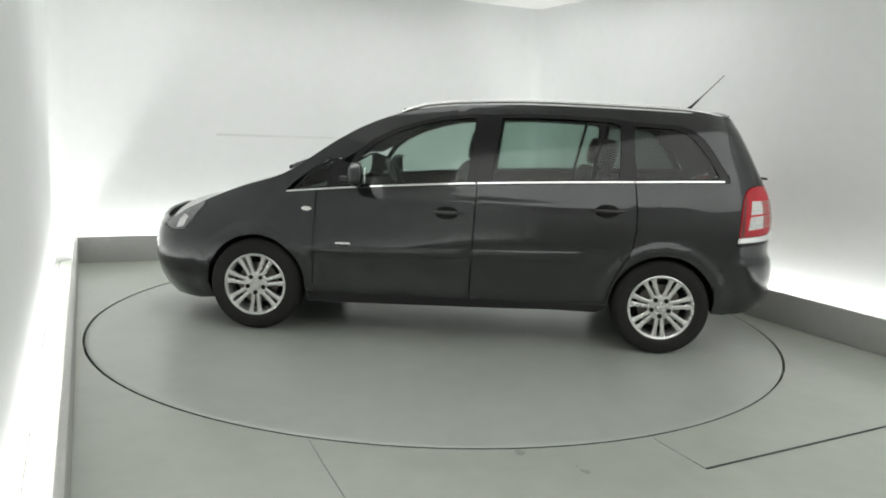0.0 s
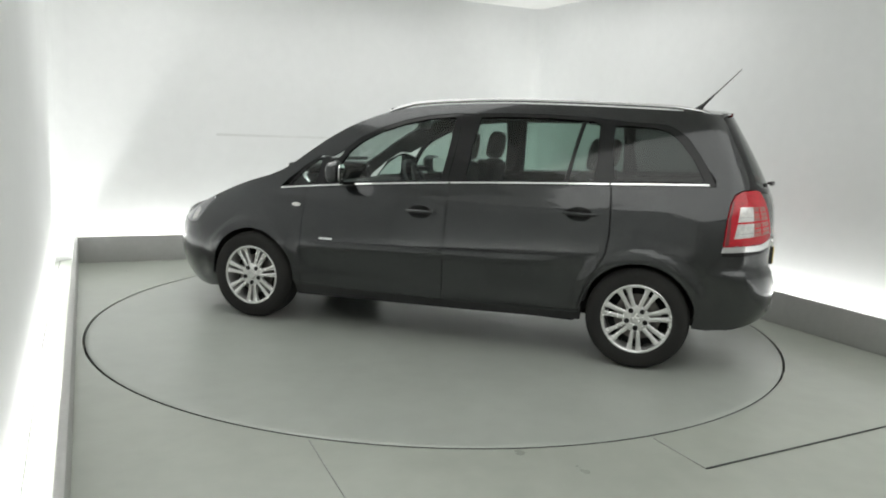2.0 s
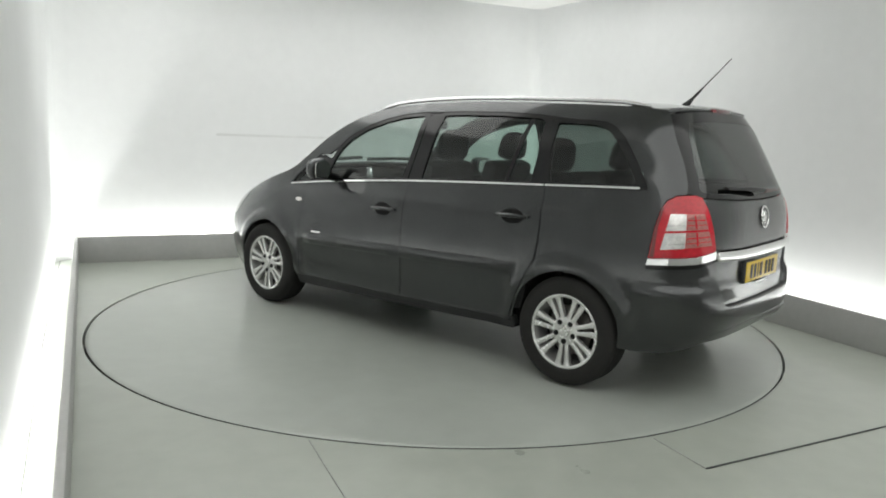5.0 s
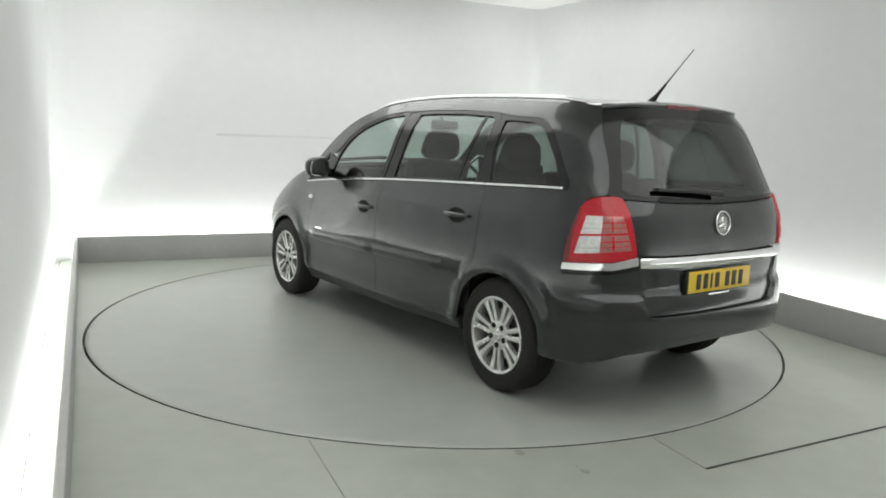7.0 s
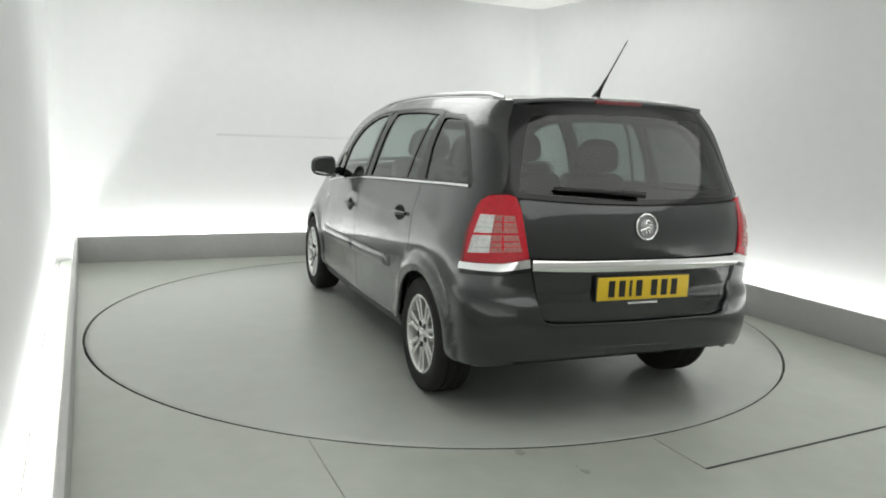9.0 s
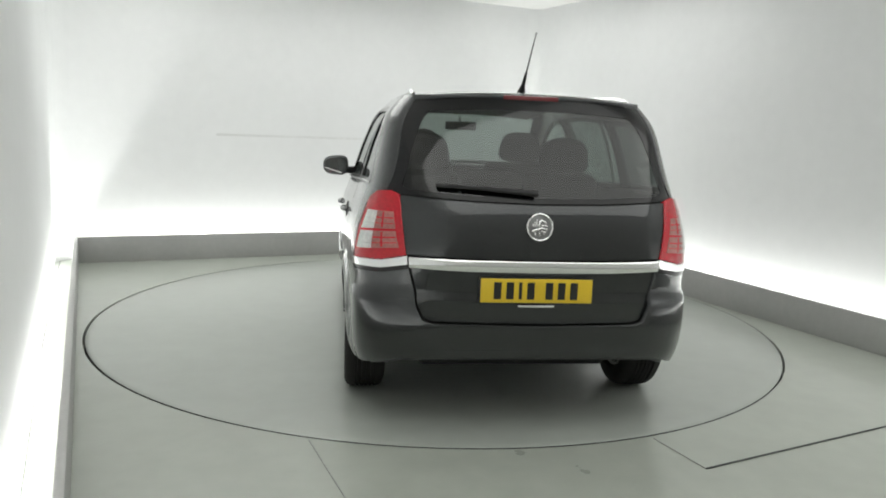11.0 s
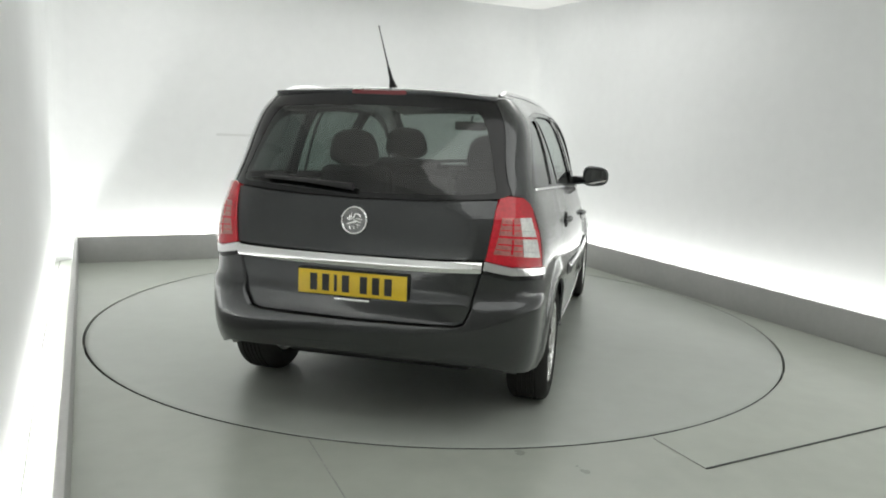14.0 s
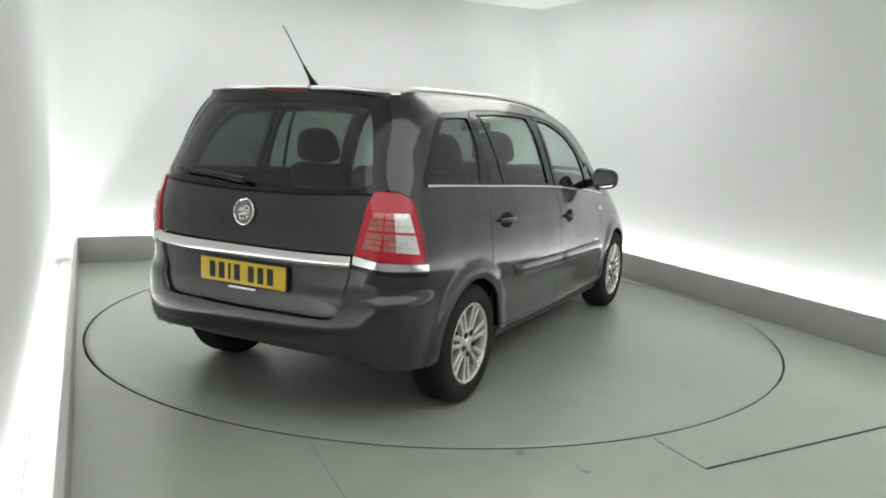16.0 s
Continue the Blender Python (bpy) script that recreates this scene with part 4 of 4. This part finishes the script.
    wp = part("rear_wiper", bm, BLACK_TRIM, car, "black rear wiper parked low")
    bm = bmesh.new()
    tube(bm, [on_tail(0.07, 1.132, 0.014), on_tail(0.25, 1.145, 0.014), on_tail(0.47, 1.152, 0.014)], 0.007, 8)
    part("wiper_blade", bm, RUBBER, wp)

    # front bumper, mostly hidden
    fl = [(u_of_x(1.682, 0.435), 0.435), (u_of_x(1.742, 0.494), 0.494), (u_of_x(1.802, 0.579), 0.579), (u_of_x(1.846, 0.694), 0.694), (u_of_x(1.895, 0.642), 0.642), (u_of_x(1.985, 0.628), 0.628), (u_of_x(2.064, 0.648), 0.648), (u_of_y(0.45, 0.655, True), 0.655), (u_of_y(0.0, 0.655, True), 0.655)]
    fb = [(u_of_y(0.0, 0.16, True), 0.16), (u_of_y(0.5, 0.16, True), 0.16), (u_of_x(1.95, 0.165), 0.165), (u_of_x(1.80, 0.165), 0.165), (u_of_x(1.675, 0.185), 0.185), (u_of_x(1.698, 0.30), 0.30)]
    mu = lambda p: (2 * (FRONT_CUT + ARC) - p[0], p[1])
    patch("front_bumper", fl + [mu(p) for p in fl[::-1][1:]] + [mu(p) for p in fb[::-1]] + fb[1:], PAINT, car, step=0.08, depth=0.04, label="body-coloured front bumper")
    nosep = [(u_of_x(2.068, 0.662), 0.662), (u_of_y(0.45, 0.664, True), 0.664), (u_of_y(0.0, 0.664, True), 0.664)]
    nosel = [(u_of_y(0.0, 0.765, True), 0.765), (u_of_y(0.25, 0.748, True), 0.748), (u_of_y(0.42, 0.730, True), 0.730), (u_of_x(2.05, 0.70), 0.70), (u_of_x(2.066, 0.675), 0.675)]
    patch("nose_panel", nosep + [mu(p) for p in nosep[::-1][1:]] + [mu(p) for p in nosel[::-1]] + nosel[1:], PAINT, car, off=-0.002, step=0.06)
    gq = [(u_of_y(y, z, True), z) for y, z in ((0.36, 0.672), (0.0, 0.672), (-0.36, 0.672), (-0.40, 0.712), (0.0, 0.735), (0.40, 0.712))]
    patch("grille", gq, GLOSS_BLACK, car, off=0.002, depth=0.004, step=0.06, label="dark radiator grille")

    # dark inner body behind the panel gaps, and the floor pan
    for mirror in (False, True):
        inner = along(0.97, -0.99, lambda x: 0.33, 0, 6) + [(-1.06, 0.58), (-1.15, 0.70), (-1.25, 0.75), (-1.42, 0.75), (-1.62, 0.66), (-1.75, 0.72), (-1.80, 0.80)] + along(-1.80, 0.97, lambda x: belt(x) - 0.02, 0, 10)
        inner = flank(*inner)
        patch("inner_body", inner, UNDER, car, off=-0.030, depth=0.0, step=0.09, mirror=mirror)
        fi = flank((0.97, 0.33), *arc(FRONT_AXLE, HUB_Z, ARCH_R + 0.02, 178, 20, 14), (1.9, 0.5), (1.88, 0.72), (1.5, 0.88), (1.2, 0.93), (0.97, 0.95))
        patch("inner_wing", fi, UNDER, car, off=-0.030, depth=0.0, step=0.09, mirror=mirror)
    ti = tail((0.66, 0.84), (0, 0.80), (-0.66, 0.84), (-0.64, 1.12), (0, 1.10), (0.64, 1.12))
    patch("inner_tailgate", ti, UNDER, car, off=-0.035, depth=0.0, step=0.1)
    ti = tail((0.70, 0.42), (0, 0.42), (-0.70, 0.42), (-0.66, 0.84), (0, 0.82), (0.66, 0.84))
    patch("inner_tail", ti, UNDER, car, off=-0.05, depth=0.0, step=0.1)
    bm = bmesh.new()
    box(bm, -1.95, -0.56, 0.31, -1.72, 0.60, 0.42, 0.03)
    box(bm, -1.74, -0.49, 0.22, 1.75, 0.49, 0.40, 0.03)
    box(bm, -0.98, -0.80, 0.24, 0.98, 0.80, 0.40, 0.03)
    part("floor_pan", bm, UNDER, car)


build_ends()


def build_wheel(x, s):
    """A wheel: tyre with grooves, alloy rim of seven paired spokes, nuts, cap and brake disc. Its outer face looks along +y before turning."""
    yc = 0.752 if x < 0 else 0.768
    m = Matrix.Translation((x, s * yc, HUB_Z)) @ (Matrix.Identity(4) if s > 0 else pose(0, 0, 0, 0, 0, 180)) @ pose(0, 0, 0, -90, 0, 0)
    # after m, local z points outwards from the car
    bm = bmesh.new()
    R, T, RIM = 0.312, 0.1, 0.945
    prof = [(0.222, -0.09), (0.232, -0.1), (0.270, -T - 0.004), (0.296, -0.092)]
    for k in range(-3, 4):
        yk = k * 0.023
        if k in (-3, 3):
            prof.append((R - 0.004, yk * 1.1))
        else:
            prof += [(R, yk - 0.007), (R - 0.008, yk - 0.003), (R - 0.008, yk + 0.003), (R, yk + 0.007)]
    prof += [(0.300, 0.090), (0.285, 0.101), (0.270, T + 0.005), (0.248, T + 0.004), (0.228, 0.098), (0.218, 0.088), (0.214, 0.06), (0.214, -0.07)]
    prof = [(r * RIM if r < 0.25 else r, z) for r, z in prof]
    lathe(bm, prof, 64, m, closed=True)
    tyre = part("tyre", bm, RUBBER, car, "black road tyre")
    bm = bmesh.new()
    lathe(bm, [(r * RIM, z) for r, z in ((0.222, 0.090), (0.225, 0.096), (0.219, 0.099), (0.207, 0.093), (0.202, 0.075), (0.198, 0.03), (0.198, -0.08), (0.214, -0.085), (0.214, 0.06))], 64, m, closed=True)
    rim = part("rim", bm, ALLOY, car, "silver alloy rim with paired spokes")
    # spokes
    for k in range(7):
        bm = bmesh.new()
        for sgn in (-1, 1):
            rot = pose(0, 0, 0, 0, 0, 360 / 7 * k + 90)
            prev = None
            for r, off2, wd, h in ((0.052, 0.0150, 0.0120, 0.080), (0.09, 0.0170, 0.0120, 0.083), (0.13, 0.0200, 0.0125, 0.084), (0.17, 0.0245, 0.0140, 0.086), (0.190, 0.0280, 0.0165, 0.088), (0.207, 0.0310, 0.0220, 0.090)):
                ring = [bm.verts.new(m @ (rot @ Vector((r * RIM, sgn * off2 + dy, hz)))) for dy, hz in ((-wd, h - 0.030), (-wd, h - 0.004), (-wd * 0.6, h), (wd * 0.6, h), (wd, h - 0.004), (wd, h - 0.030))]
                if prev:
                    for j in range(6):
                        bm.faces.new((prev[j], prev[(j + 1) % 6], ring[(j + 1) % 6], ring[j]))
                else:
                    bm.faces.new(ring)
                prev = ring
            bm.faces.new(prev)
        part("spoke", bm, ALLOY, rim)
    bm = bmesh.new()
    lathe(bm, [(0.0005, 0.090), (0.026, 0.090), (0.030, 0.086), (0.034, 0.080), (0.072, 0.083), (0.082, 0.077), (0.084, 0.05), (0.0005, 0.05)], 32, m)
    part("hub", bm, ALLOY, rim)
    for k in range(5):
        bm = bmesh.new()
        a = 2 * math.pi * k / 5 + 0.3
        lathe(bm, [(0.0005, 0.0), (0.013, 0.0), (0.0155, -0.003), (0.0155, -0.02)], 12, m @ Matrix.Translation((0.058 * math.cos(a), 0.058 * math.sin(a), 0.0890)))
        part("wheel_nut", bm, UNDER, rim)
    bm = bmesh.new()
    lathe(bm, [(0.06, 0.02), (0.14, 0.02), (0.142, 0.01), (0.14, -0.002), (0.06, -0.002)], 40, m)
    part("brake_disc", bm, STEEL, car)
    bm = bmesh.new()
    lathe(bm, [(0.0005, -0.03), (0.187, -0.03)], 32, m)
    part("wheel_back", bm, UNDER, rim)


for wx in (FRONT_AXLE, REAR_AXLE):
    for ws in (1, -1):
        build_wheel(wx, ws)


def build_cabin():
    def cushion(bm, w, d, h, m, r=0.05):
        vs = box(bm, -d / 2, -w / 2, -h / 2, d / 2, w / 2, h / 2, r)
        for v in vs:
            v.co = m @ v.co
    def seat(x, y, w, back=0.62, z=0.62, head=True):
        bm = bmesh.new()
        cushion(bm, w, 0.50, 0.16, Matrix.Translation((x, y, z - 0.08)) @ pose(0, 0, 0, 0, -6, 0))
        ob = part("seat", bm, CLOTH, car, "charcoal cloth car seat")
        bm = bmesh.new()
        cushion(bm, w, 0.14, back, Matrix.Translation((x - 0.27, y, z + back / 2 - 0.03)) @ pose(0, 0, 0, 0, -14, 0), 0.05)
        part("backrest", bm, CLOTH, ob)
        if not head:
            return
        bm = bmesh.new()
        m = Matrix.Translation((x - 0.37, y, z + back + 0.075)) @ pose(0, 0, 0, 0, -10, 0)
        bmesh.ops.create_uvsphere(bm, u_segments=24, v_segments=14, radius=1)
        for v in bm.verts:
            c = [math.copysign(abs(t) ** 0.62, t) for t in v.co]
            v.co = m @ Vector((0.052 * c[0], 0.145 * c[1] * (1 - 0.16 * c[2]), 0.105 * c[2]))
        part("headrest", bm, CLOTH, ob)
        bm = bmesh.new()
        for dy in (-0.06, 0.06):
            tube(bm, [(x - 0.34, y + dy, z + back - 0.06), (x - 0.36, y + dy, z + back + 0.06)], 0.006, 8)
        part("headrest_post", bm, STEEL, ob)
    for y in (0.36, -0.36):
        seat(0.28, y, 0.50, 0.60, 0.62)
    for y in (0.42, 0.0, -0.42):
        seat(-0.62, y, 0.44 if y else 0.36, 0.58, 0.62, bool(y))
    # folded third row and load floor
    bm = bmesh.new()
    box(bm, -1.98, -0.58, 0.60, -1.05, 0.58, 0.66, 0.02)
    part("load_floor", bm, LINING, car, "dark load floor over folded seats")
    bm = bmesh.new()
    box(bm, 0.72, -0.70, 0.62, 1.12, 0.70, 0.90, 0.06)
    box(bm, 0.80, -0.66, 0.88, 1.10, 0.66, 0.97, 0.04)
    part("dashboard", bm, LINING, car, "dark grey dashboard")
    bm = bmesh.new()
    c = Vector((0.58, -0.36, 0.97))
    rot = pose(0, 0, 0, 0, -62, 0)
    tube(bm, [c + rot @ Vector((0.185 * math.cos(t), 0.185 * math.sin(t), 0)) for t in [2 * math.pi * i / 28 for i in range(28)]], 0.015, 8, closed=True)
    for a in (0, 120, 240):
        t = radians(a + 90)
        tube(bm, [c - rot @ Vector((0, 0, 0.02)), c + rot @ Vector((0.18 * math.cos(t), 0.18 * math.sin(t), 0))], 0.016, 8)
    part("steering_wheel", bm, BLACK_TRIM, car, "black steering wheel on the far side")
    bm = bmesh.new()
    box(bm, 0.37, -0.12, 1.40, 0.40, 0.12, 1.465, 0.012)
    tube(bm, [(0.40, 0, 1.45), (0.44, 0, 1.50)], 0.01, 8)
    part("interior_mirror", bm, BLACK_TRIM, car, "black interior mirror")


build_cabin()


def motions():
    turn, table = [], []
    for i in range(33):
        t = i * 0.5
        a = 118.454 - 7.0165 * (t - 8)
        m = pose(0, 0, 0, 0, 0, a)
        table.append((t, m))
        turn.append((t, m @ pose(-0.1756, -0.1593, 0)))
    walk(turntable, table)
    walk(car, turn)


motions()
